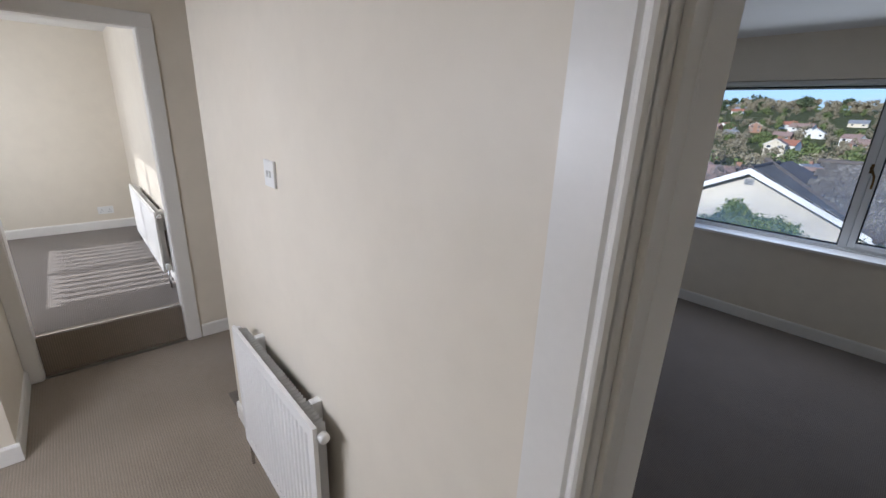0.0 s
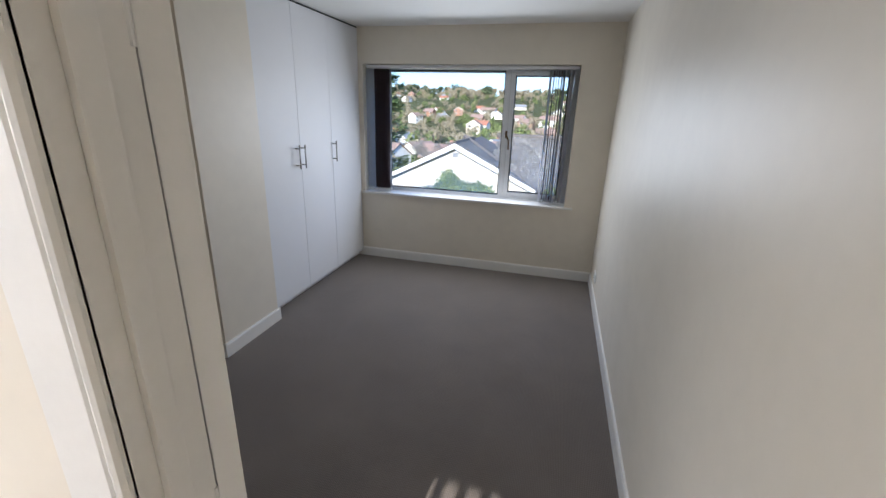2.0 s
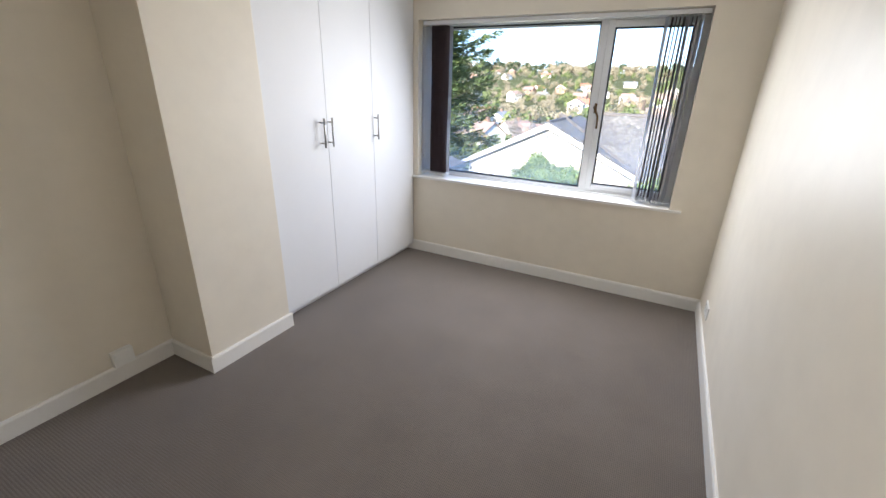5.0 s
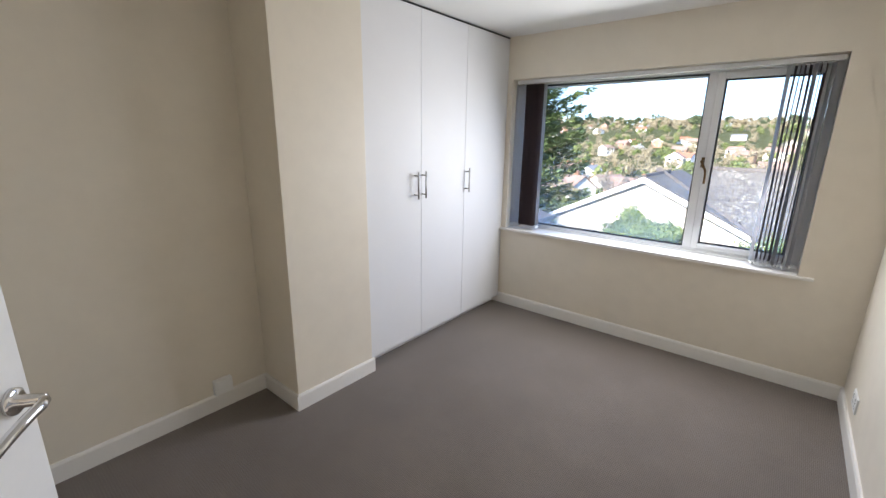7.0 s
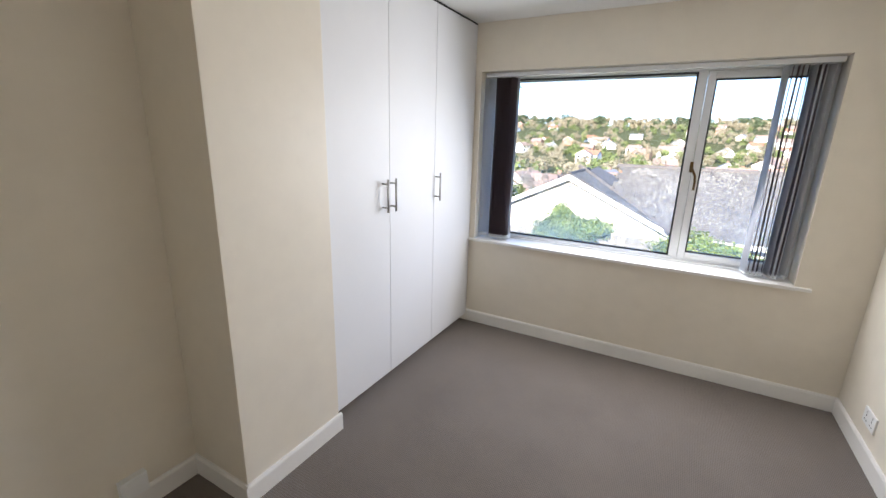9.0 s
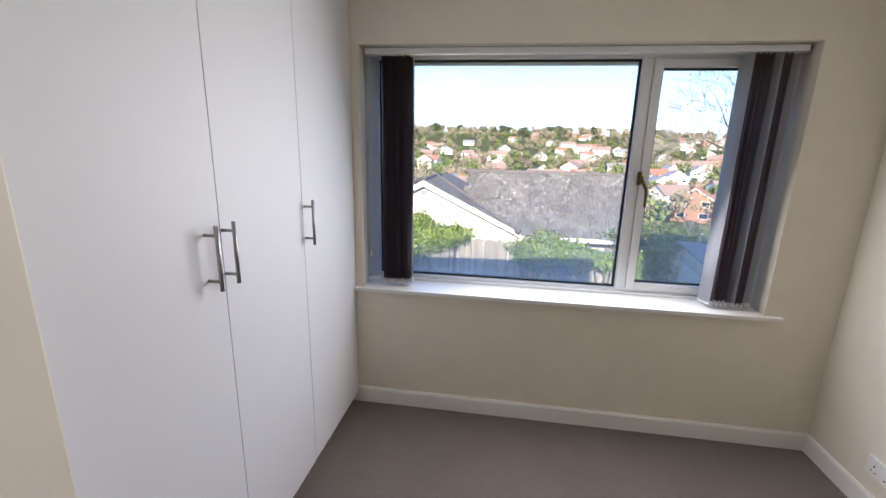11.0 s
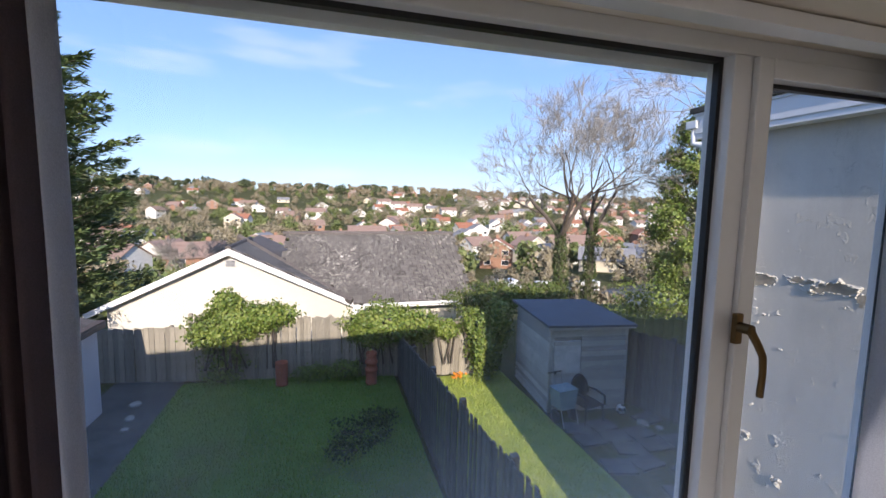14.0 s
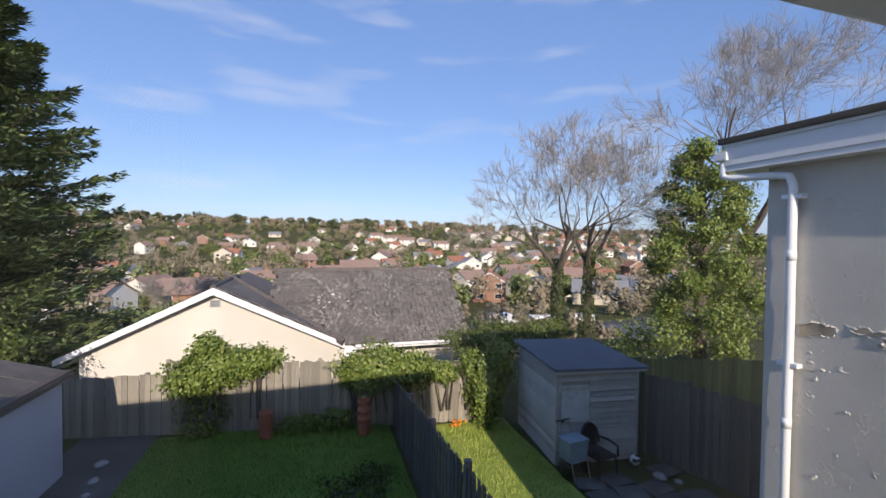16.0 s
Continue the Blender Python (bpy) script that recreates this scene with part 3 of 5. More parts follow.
structure("wall_outer_south", wall_with_hole("y", -6.05, 0.15, -8.5, 0.12, -3.1, 2.6, [(-6.3, -4.62, 0.75, 2.15), (-1.09, -0.67, 0.55, 1.455), (-2.9, -1.6, 1.0, 2.15)]), M_WALL, "outer wall with the front windows")
structure("wall_landing_west", wall_with_hole("x", -4.17, 0.12, -5.9, -2.9, 0, CEIL, [(-4.83, -3.97, 0, 2.16)]), M_WALL, "cream painted wall with the doorway to the next room")
structure("floor_far", box(-6.9, -5.9, 0.0, -4.17, -3.2, UP), M_CARPET, "grey-brown corded carpet in the next room")
structure("floor_step", box(-4.17, -4.83, 0.0, -4.115, -3.97, UP, bevel=0.008), M_CARPET_L, "carpeted step up in the doorway")
structure("wall_far_west", box(-6.98, -5.9, 0, -6.86, -3.2, CEIL), M_WALL, "cream painted far wall of the next room")
structure("wall_far_north", box(-6.9, -3.93, 0, -4.17, -3.82, CEIL), M_WALL, "cream painted wall with a radiator")
structure("wall_outer_west", box(-8.5, -6.05, -3.1, -8.3, 0.3, 2.6), M_WALL, "outer wall")
skirting("baseboard_far_west", -6.86, -5.9, -6.86, -3.93, 1, 0, UP)
skirting("baseboard_far_north", -6.86, -3.93, -4.17, -3.93, 0, -1, UP)
skirting("baseboard_landing_north", -2.95, -3.95, -1.02, -3.95, 0, -1)
skirting("baseboard_landing_west", -4.05, -3.90, -4.05, -3.0, 1, 0)
skirting("baseboard_cupboard_front", -4.05, -4.88, -3.28, -4.88, 0, 1)
skirting("baseboard_cupboard_side", -3.28, -4.865, -3.28, -5.9, 1, 0)
structure("trim_step", box(-4.128, -4.80, UP - 0.01, -4.112, -4.0, UP + 0.004, bevel=0.002), M_CHROME, "bright metal nosing strip on the carpeted step")
structure("trim_threshold", box(-4.08, -4.80, -0.003, -4.05, -4.0, 0.004, bevel=0.001), M_STEEL, "metal carpet strip at the foot of the step")
bm = bmesh.new()
for y0, y1 in ((-4.83, -4.80), (-4.00, -3.97)):
    box(-4.173, y0, 0, -4.047, y1, 2.16, bm)
box(-4.173, -4.80, 2.13, -4.047, -4.00, 2.16, bm)
structure("trim_far_lining", bm, M_TRIM, "white painted door lining")
bm = bmesh.new()
for y0, y1 in ((-4.88, -4.805), (-3.995, -3.91)):
    box(-4.05, y0, 0, -4.032, y1, 2.135, bm, 0.004)
box(-4.05, -4.88, 2.135, -4.032, -3.91, 2.215, bm, 0.004)
structure("trim_far", bm, M_TRIM, "white painted door trim")
bm = bmesh.new()
for x0, x1 in ((-6.3, -6.25), (-5.5, -5.44), (-4.67, -4.62)):
    box(x0, -6.02, 0.75, x1, -5.96, 2.15, bm)
box(-6.25, -6.02, 0.75, -4.67, -5.96, 0.80, bm)
box(-6.25, -6.02, 2.10, -4.67, -5.96, 2.15, bm)
structure("window_2", bm, M_UPVC, "white plastic front window")
far_blind = thing("front_blind", "pale vertical blind half turned over the front window", "blind", (0, -5.84, 0))
part("headrail", box(-6.3, -0.02, 2.12, -4.62, 0.02, 2.15), M_UPVC, far_blind)
for k in range(14):
    part("vane", box(-0.063, -0.0008, 0.78, 0.063, 0.0008, 2.12, m=pose(-6.22 + k * 0.118, 0, 0, 0, 0, 57)), M_PLASTIC, far_blind)
for n, (x0, x1, z0, z1, cut) in enumerate(((-1.09, -0.67, 0.55, 1.455, (-0.985, -0.88, -0.775)), (-2.9, -1.6, 1.0, 2.15, (-2.25,)))):
    bm = bmesh.new()
    for x in (x0, x1 - 0.04):
        box(x, -6.02, z0, x + 0.04, -5.96, z1, bm)
    for x in cut:
        box(x - 0.022, -6.02, z0 + 0.04, x + 0.022, -5.96, z1 - 0.04, bm)
    box(x0 + 0.04, -6.02, z0, x1 - 0.04, -5.96, z0 + 0.04, bm)
    box(x0 + 0.04, -6.02, z1 - 0.04, x1 - 0.04, -5.96, z1, bm)
    structure("window_%d" % (n + 3), bm, M_UPVC, "white plastic landing window")


# Out of view; added to keep direct sun off the landing.
closed = thing("landing_blind", "unseen pale vertical blind, added closed over the landing window", "blind", (0, -5.86, 0))
for k in range(16):
    part("vane", box(-0.05, -0.0008, 1.0, 0.05, 0.0008, 2.14, m=pose(-2.87 + k * 0.083, 0.004 * (k % 2), 0, 0, 0, 6)), M_VANE_PALE, closed)


def radiator(name, label, at, rz, wide, high):
    """A pressed steel panel radiator; its back is the wall, it faces +y before it is turned; its foot is at z = 0."""
    r = thing(name, label, "radiator", at, rz)
    n = max(6, int(wide / 0.034))
    bm = bmesh.new()
    rows = []
    step = wide / n
    xs, ys = [], []
    for i in range(n):
        for f, d in ((0.0, 0.0), (0.22, 0.0), (0.36, -0.006), (0.64, -0.006), (0.78, 0.0)):
            xs.append((i + f) * step)
            ys.append(d if 0 < i < n - 1 else 0.0)
    xs.append(wide)
    ys.append(0.0)
    for z0, z1, deep in ((0.0, 0.045, 0.0), (0.045, high - 0.045, 1.0), (high - 0.045, high, 0.0)):
        low = [bm.verts.new((x, 0.088 + y * deep, z0)) for x, y in zip(xs, ys)] + [bm.verts.new((wide, 0.074, z0)), bm.verts.new((0, 0.074, z0))]
        top = [bm.verts.new((v.co.x, v.co.y, z1)) for v in low]
        bm.faces.new(low)
        bm.faces.new(top[::-1])
        for i in range(len(low)):
            k = (i + 1) % len(low)
            bm.faces.new((low[i], top[i], top[k], low[k]))
    bmesh.ops.recalc_face_normals(bm, faces=bm.faces[:])
    part("panel", bm, M_RAD, r, "white ribbed steel panel")
    bm = bmesh.new()                                  # folded convector sheet behind the panel
    zig = [(0.02 + i * 0.01, 0.072 if i % 2 else 0.038) for i in range(int((wide - 0.04) / 0.01))]
    lo = [bm.verts.new((x, y, 0.05)) for x, y in zig]
    hi = [bm.verts.new((x, y, high - 0.006)) for x, y in zig]
    for i in range(len(zig) - 1):
        bm.faces.new((lo[i], lo[i + 1], hi[i + 1], hi[i]))
    bmesh.ops.solidify(bm, geom=bm.faces[:], thickness=0.001)
    part("fins", bm, M_RAD, r)
    for x in (0.12, wide - 0.15):
        part("bracket", box(x, 0.0, high - 0.18, x + 0.03, 0.036, high - 0.01, bevel=0.002), M_RAD, r)
    for x, s in ((-0.012, -1), (wide + 0.012, 1)):
        cap = lathe([(0.010, 0), (0.017, 0.002), (0.017, 0.022), (0.012, 0.026)], 16)
        cap.transform(Matrix.Translation((x - s * 0.012, 0.06, high - 0.035)) @ Matrix.Rotation(s * math.pi / 2, 4, "Y"))
        part("end_cap", cap, M_RAD, r, "", True)
        bm = bmesh.new()
        tube([(x - s * 0.012, 0.06, 0.035), (x + s * 0.03, 0.06, 0.035), (x + s * 0.03, 0.06, -at[2] + (0.002 if at[2] < 0.25 else UP))], 0.0075, 10, bm)
        part("pipe", bm, M_CHROME, r, "chrome tail pipe into the floor", True)
        v = lathe([(0.010, 0), (0.018, 0.006), (0.018, 0.05), (0.012, 0.056)], 16)
        v.transform(Matrix.Translation((x + s * 0.03, 0.06, 0.03)))
        part("valve", v, M_PLASTIC, r, "white plastic radiator valve", True)
    return r


radiator("radiator", "white panel radiator on the landing wall", (-1.70, -3.95, 0.20), 180, 0.80, 0.60)
radiator("radiator", "white panel radiator in the next room", (-4.55, -3.93, UP + 0.12), 180, 1.55, 0.50)
sw = thing("light_switch", "white plastic double light switch on the cream wall", "light switch", (-2.10, -3.95, 1.50), 180)
part("plate", box(-0.043, 0, -0.043, 0.043, 0.009, 0.043, bevel=0.003), M_PLASTIC, sw)
for x in (-0.012, 0.012):
    part("rocker", box(x - 0.005, 0.009, -0.010, x + 0.005, 0.014, 0.010, bevel=0.001), M_PLASTIC, sw)
socket("wall_socket", "white wall socket above the skirting of the next room", (-6.86, -4.22, UP + 0.22), -90)

# ---------------------------------------------------------------- the house itself
M_RENDER = plain("own_render", (0.72, 0.70, 0.64), 0.85, vary=0.1)
structure("wall_below_north", box(-8.3, 0.17, -3.1, 0.12, 0.30, -0.2), M_RENDER, "rendered outer wall under the window")
structure("wall_beside_north", box(-8.3, 0.17, -0.2, -3.2, 0.30, 2.6), M_RENDER, "rendered outer wall")
structure("wall_below_east", box(0.0, -6.05, -3.1, 0.12, 0.17, -0.2), M_RENDER, "rendered outer wall")
bm = bmesh.new()
out = [(-6.45, 2.5), (-3.2, 3.98), (-2.9, 3.98), (0.60, 2.5), (0.60, 2.6), (-2.9, 4.12), (-3.2, 4.12), (-6.45, 2.62)]
a = [bm.verts.new((-8.8, y, z)) for y, z in out]
b = [bm.verts.new((0.20, y, z)) for y, z in out]
for i in range(len(out)):
    bm.faces.new((a[i], b[i], b[(i + 1) % len(out)], a[(i + 1) % len(out)]))
for w in (a, b):
    bm.faces.new((w[0], w[1], w[6], w[7]))
    bm.faces.new((w[1], w[2], w[5], w[6]))
    bm.faces.new((w[2], w[3], w[4], w[5]))
bmesh.ops.recalc_face_normals(bm, faces=bm.faces[:])
structure("roof", bm, plain("own_roof_tiles", (0.12, 0.09, 0.08), 0.85), "pitched roof of the house")
bm = bmesh.new()
for x in (-8.45, 0.02):
    v = [bm.verts.new((x, y, z)) for y, z in ((-6.2, 2.6), (-3.05, 4.0), (0.3, 2.6))]
    w = [bm.verts.new((x + 0.1, y, z)) for y, z in ((-6.2, 2.6), (-3.05, 4.0), (0.3, 2.6))]
    bm.faces.new(v); bm.faces.new(w[::-1])
    for i in range(3):
        bm.faces.new((v[i], w[i], w[(i + 1) % 3], v[(i + 1) % 3]))
bmesh.ops.recalc_face_normals(bm, faces=bm.faces[:])
structure("wall_gable", bm, M_RENDER, "rendered gable under the roof")
# ---------------------------------------------------------------- garden materials
G = -3.10                                            # the garden's level
M_FENCE = mat("weathered_fence_board", wood_build((0.22, 0.19, 0.155), (0.56, 0.50, 0.40), (14, 14, 0.7)))
# Dark fence boards; the side fence's shade is put into this colour.
M_FENCE_DARK = mat("dark_shade_toned_fence_board", wood_build((0.085, 0.075, 0.065), (0.27, 0.245, 0.21), (14, 14, 0.7)))
M_FENCE_MOSS = mat("mossy_fence_board", wood_build((0.10, 0.12, 0.045), (0.27, 0.28, 0.11), (14, 14, 0.7)))
M_SHEDW = mat("silvered_shed_board", wood_build((0.40, 0.38, 0.34), (0.78, 0.75, 0.69), (0.7, 14, 14)))
M_RENDW = plain("cream_house_render", (0.66, 0.61, 0.53), 0.9, vary=0.10, grain=60, stain=0.5, relief=0.2)
M_WHITE = plain("white_barge_paint", (0.80, 0.80, 0.80), 0.4, vary=0.04, stain=2)
M_TILE = plain("grey_brown_roof_tile", (0.135, 0.115, 0.105), 0.88, vary=0.25, grain=40, stain=4, relief=0.3, depth=0.006, per_piece=0.35)
M_FELT = plain("grey_mineral_felt", (0.12, 0.13, 0.15), 0.9, vary=0.2, grain=90, stain=2)
M_TERRA = plain("terracotta", (0.36, 0.115, 0.06), 0.8, vary=0.2, grain=30, stain=4)
M_GREYREN = plain("grey_lilac_render", (0.52, 0.50, 0.53), 0.9, vary=0.08, grain=50, stain=0.8, relief=0.25)
M_SLAB = plain("worn_paving", (0.14, 0.134, 0.125), 0.9, vary=0.35, grain=20, stain=2.0, relief=0.3, depth=0.006, per_piece=0.3)
M_BARK = plain("tree_bark", (0.12, 0.095, 0.075), 0.95, vary=0.35, grain=25, stain=3, relief=0.5, depth=0.01)
M_TWIG = plain("bare_twig", (0.30, 0.27, 0.235), 0.9, vary=0.25, relief=0)
M_IVY = island("ivy_leaves", [(0.06, 0.105, 0.018), (0.125, 0.19, 0.034), (0.20, 0.26, 0.055), (0.27, 0.31, 0.08)], 0.45, True)
M_DARKIVY = island("dark_ivy_leaves", [(0.03, 0.05, 0.012), (0.055, 0.085, 0.02), (0.09, 0.12, 0.03)], 0.5, True)
M_CONIFER = island("conifer_sprays", [(0.07, 0.12, 0.05), (0.14, 0.20, 0.075), (0.22, 0.27, 0.11)], 0.6, True)
M_SHRUB = island("shrub_leaves", [(0.05, 0.09, 0.015), (0.10, 0.14, 0.03), (0.16, 0.18, 0.04)], 0.5, True)
M_GRASSB = island("grass_blades", [(0.10, 0.22, 0.025), (0.16, 0.29, 0.038), (0.22, 0.33, 0.05), (0.29, 0.33, 0.10)], 0.6, True)
M_BLACKP = plain("black_garden_plastic", (0.015, 0.016, 0.02), 0.35, vary=0.2, relief=0)
M_BLUEP = plain("faded_blue_metal", (0.23, 0.33, 0.37), 0.5, vary=0.2, grain=20, stain=6)
M_GUTTER = plain("white_downpipe", (0.80, 0.81, 0.82), 0.3, vary=0.04, stain=3)
M_ORANGE = plain("orange_petals", (0.75, 0.26, 0.02), 0.6, relief=0)


def ground_build(nt, b):
    v = coords(nt)
    big, mid, fine = noise_of(nt, v, 0.05, 6), noise_of(nt, v, 0.7, 6), noise_of(nt, v, 18, 4)
    c = ramp(nt, mid, [(0.3, (0.085, 0.095, 0.03)), (0.55, (0.125, 0.13, 0.05)), (0.75, (0.17, 0.14, 0.08))])
    c = mix(nt, 1.0, c, ramp(nt, fine, [(0.25, (0.5, 0.5, 0.5)), (0.75, (1, 1, 1))]), "MULTIPLY")
    c = mix(nt, 1.0, c, ramp(nt, big, [(0.3, (0.8, 0.75, 0.7)), (0.7, (1, 1, 1))]), "MULTIPLY")
    nt.links.new(c, b.inputs["Base Color"])
    b.inputs["Roughness"].default_value = 0.95
    b.inputs["Specular IOR Level"].default_value = 0.1
    bump(nt, b, fine, 0.6, 0.03)


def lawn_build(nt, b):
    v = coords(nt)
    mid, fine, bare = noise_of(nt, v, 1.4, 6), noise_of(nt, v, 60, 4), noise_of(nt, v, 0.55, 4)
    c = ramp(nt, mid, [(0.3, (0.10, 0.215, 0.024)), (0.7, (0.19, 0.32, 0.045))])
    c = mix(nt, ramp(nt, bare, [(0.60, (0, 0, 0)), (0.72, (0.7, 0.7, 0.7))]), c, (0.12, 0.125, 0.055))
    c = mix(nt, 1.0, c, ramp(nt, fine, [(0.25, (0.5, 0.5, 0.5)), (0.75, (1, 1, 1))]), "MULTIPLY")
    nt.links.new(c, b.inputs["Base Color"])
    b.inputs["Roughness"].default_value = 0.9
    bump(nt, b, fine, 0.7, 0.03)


# Grass like the lawn's, with sunlight put into brighter, yellower colours.
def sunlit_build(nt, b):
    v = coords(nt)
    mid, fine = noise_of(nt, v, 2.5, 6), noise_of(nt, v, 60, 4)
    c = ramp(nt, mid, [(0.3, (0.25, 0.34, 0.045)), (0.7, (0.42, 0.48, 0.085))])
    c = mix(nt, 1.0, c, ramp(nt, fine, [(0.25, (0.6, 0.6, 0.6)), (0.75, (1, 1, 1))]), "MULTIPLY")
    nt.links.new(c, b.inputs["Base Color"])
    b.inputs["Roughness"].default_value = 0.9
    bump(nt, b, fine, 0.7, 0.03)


M_GRASS_SUNLIT = mat("sunlit_toned_grass", sunlit_build)
# blades of that strip, sunlight put into their colour too
M_BLADES_SUNLIT = island("sunlit_toned_grass_blades", [(0.24, 0.36, 0.045), (0.36, 0.46, 0.07), (0.46, 0.52, 0.10), (0.5, 0.5, 0.16)], 0.6, True)
M_PATH = plain("damp_dark_paving", (0.10, 0.093, 0.086), 0.8, vary=0.4, grain=14, stain=1.3, relief=0.3, depth=0.006)
M_GROUND = mat("rough_grass_ground", ground_build)
M_LAWN = mat("lawn", lawn_build)


# ---------------------------------------------------------------- the lie of the land
def land(x, y):
    """Level gardens, then a slope down into the valley and up the hill beyond."""
    pts = [(0, G), (13, G), (24, -4.6), (45, -9.0), (70, -12.0), (120, -15.0), (220, -14.0), (340, -8.0), (470, 2.5), (620, 16.0), (760, 25.0), (1000, 28.0), (3500, 20.0)]
    far = max(0.0, y)
    h = float(np.interp(far, [p[0] for p in pts], [p[1] for p in pts]))
    h -= 6.0 * math.exp(-((x - 36) ** 2 + (y - 40) ** 2) / 196)
    w = min(1.0, max(0.0, (far - 60) / 200))
    return h + w * (4.0 * noise.noise((x / 160, y / 160, 0.3)) + 1.0 * noise.noise((x / 45, y / 45, 2.0))) - w * 0.012 * max(0, x - 40) + w * 0.008 * max(0, -x - 40)


bm = bmesh.new()
xs = np.concatenate([-np.geomspace(3000, 14, 26), np.linspace(-10, 10, 6), np.geomspace(14, 3000, 26)])
ys = np.concatenate([-np.geomspace(800, 8, 8), np.linspace(0, 60, 21), np.geomspace(66, 3400, 46)])
grid = [[bm.verts.new((x, y, land(x, y))) for x in xs] for y in ys]
for j in range(len(ys) - 1):
    for i in range(len(xs) - 1):
        bm.faces.new((grid[j][i], grid[j][i + 1], grid[j + 1][i + 1], grid[j + 1][i]))
structure("ground", bm, M_GROUND, "rough green ground falling into the valley and up the far hill", True)
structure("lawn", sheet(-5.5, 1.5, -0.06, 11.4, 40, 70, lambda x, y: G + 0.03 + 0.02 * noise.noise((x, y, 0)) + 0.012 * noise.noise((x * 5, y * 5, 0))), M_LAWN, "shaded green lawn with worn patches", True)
structure("lawn_neighbour", sheet(0.10, 1.5, 3.0, 10.4, 24, 60, lambda x, y: G + 0.03 + 0.02 * noise.noise((x, y, 3)) + 0.012 * noise.noise((x * 5, y * 5, 3))), M_GRASS_SUNLIT, "strip of grass between fence and shed, coloured brighter for the sun", True)
structure("path", sheet(-7.2, 1.5, -5.5, 11.9, 10, 40, lambda x, y: G + 0.025 + 0.006 * noise.noise((x * 3, y * 3, 0))), M_PATH, "dark damp paving beside the outbuilding")


def scatter_leaves(spots, size, bm=None, seed=1, flat=0.0, long=1.6):
    """Small folded leaves at the spots (place, outward way); one island each."""
    rnd = random.Random(seed)
    verts, faces = [], []
    for p, n in spots:
        s = size * rnd.uniform(0.6, 1.3)
        d = Vector((rnd.gauss(0, 1), rnd.gauss(0, 1), rnd.gauss(0, 1) - flat)) * 0.6 + n
        d.normalize()
        u = d.orthogonal().normalized()
        u.rotate(Matrix.Rotation(rnd.uniform(0, 6.28), 3, d))
        w = d.cross(u)
        i = len(verts)
        verts += [p - u * s * long / 2, p + w * s / 2 + d * s * 0.12, p + u * s * long / 2, p - w * s / 2 + d * s * 0.12]
        faces += [(i, i + 1, i + 2), (i, i + 2, i + 3)]
    me = bpy.data.meshes.new("leaves")
    me.from_pydata([tuple(v) for v in verts], [], faces)
    return me


def leaves(name, spots, size, material, parent=None, seed=1, long=1.6, label="", kind="stuff"):
    me = scatter_leaves(spots, size, seed=seed, long=long)
    me.materials.append(material)
    ob = new(name, me)
    if parent:
        ob.parent = parent
    return tagged(ob, label, kind=kind)


def clump(center, radii, count, seed, hollow=0.75, rough=0.25):
    """Spots through an uneven rounded mass."""
    rnd = random.Random(seed)
    c = Vector(center)
    spots = []
    while len(spots) < count:
        n = Vector((rnd.gauss(0, 1), rnd.gauss(0, 1), rnd.gauss(0, 1))).normalized()
        lump = 1 + rough * noise.noise(n * 2.3 + Vector((seed * 3.1, 0, 0))) + rough * 0.7 * noise.noise(n * 6 + Vector((0, seed * 1.7, 0)))
        f = rnd.uniform(hollow, 1.0) * lump
        spots.append((c + Vector((n.x * radii[0], n.y * radii[1], n.z * radii[2])) * f, n))
    return spots


# grass on the near lawns
rnd = random.Random(4)
for name, x0, x1, y0, y1, count, lab in (("grass", -5.5, -0.1, 4.0, 11.3, 42000, "short shaded lawn grass"), ("grass", 0.12, 2.95, 4.0, 10.3, 9000, "rough grass coloured brighter for the sun")):
    verts, faces = [], []
    for k in range(count):
        x, y = rnd.uniform(x0, x1), rnd.uniform(y0, y1)
        h = rnd.uniform(0.03, 0.085)
        a = rnd.uniform(0, 6.28)
        i = len(verts)
        dx, dy = math.cos(a) * 0.010, math.sin(a) * 0.010
        lx, ly = rnd.gauss(0, 0.02), rnd.gauss(0, 0.02)
        verts += [(x - dx, y - dy, G + 0.02), (x + dx, y + dy, G + 0.02), (x + lx, y + ly, G + 0.03 + h)]
        faces.append((i, i + 1, i + 2))
    me = bpy.data.meshes.new(name)
    me.from_pydata(verts, [], faces)
    me.materials.append(M_GRASSB if x0 < 0 else M_BLADES_SUNLIT)
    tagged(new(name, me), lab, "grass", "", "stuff")


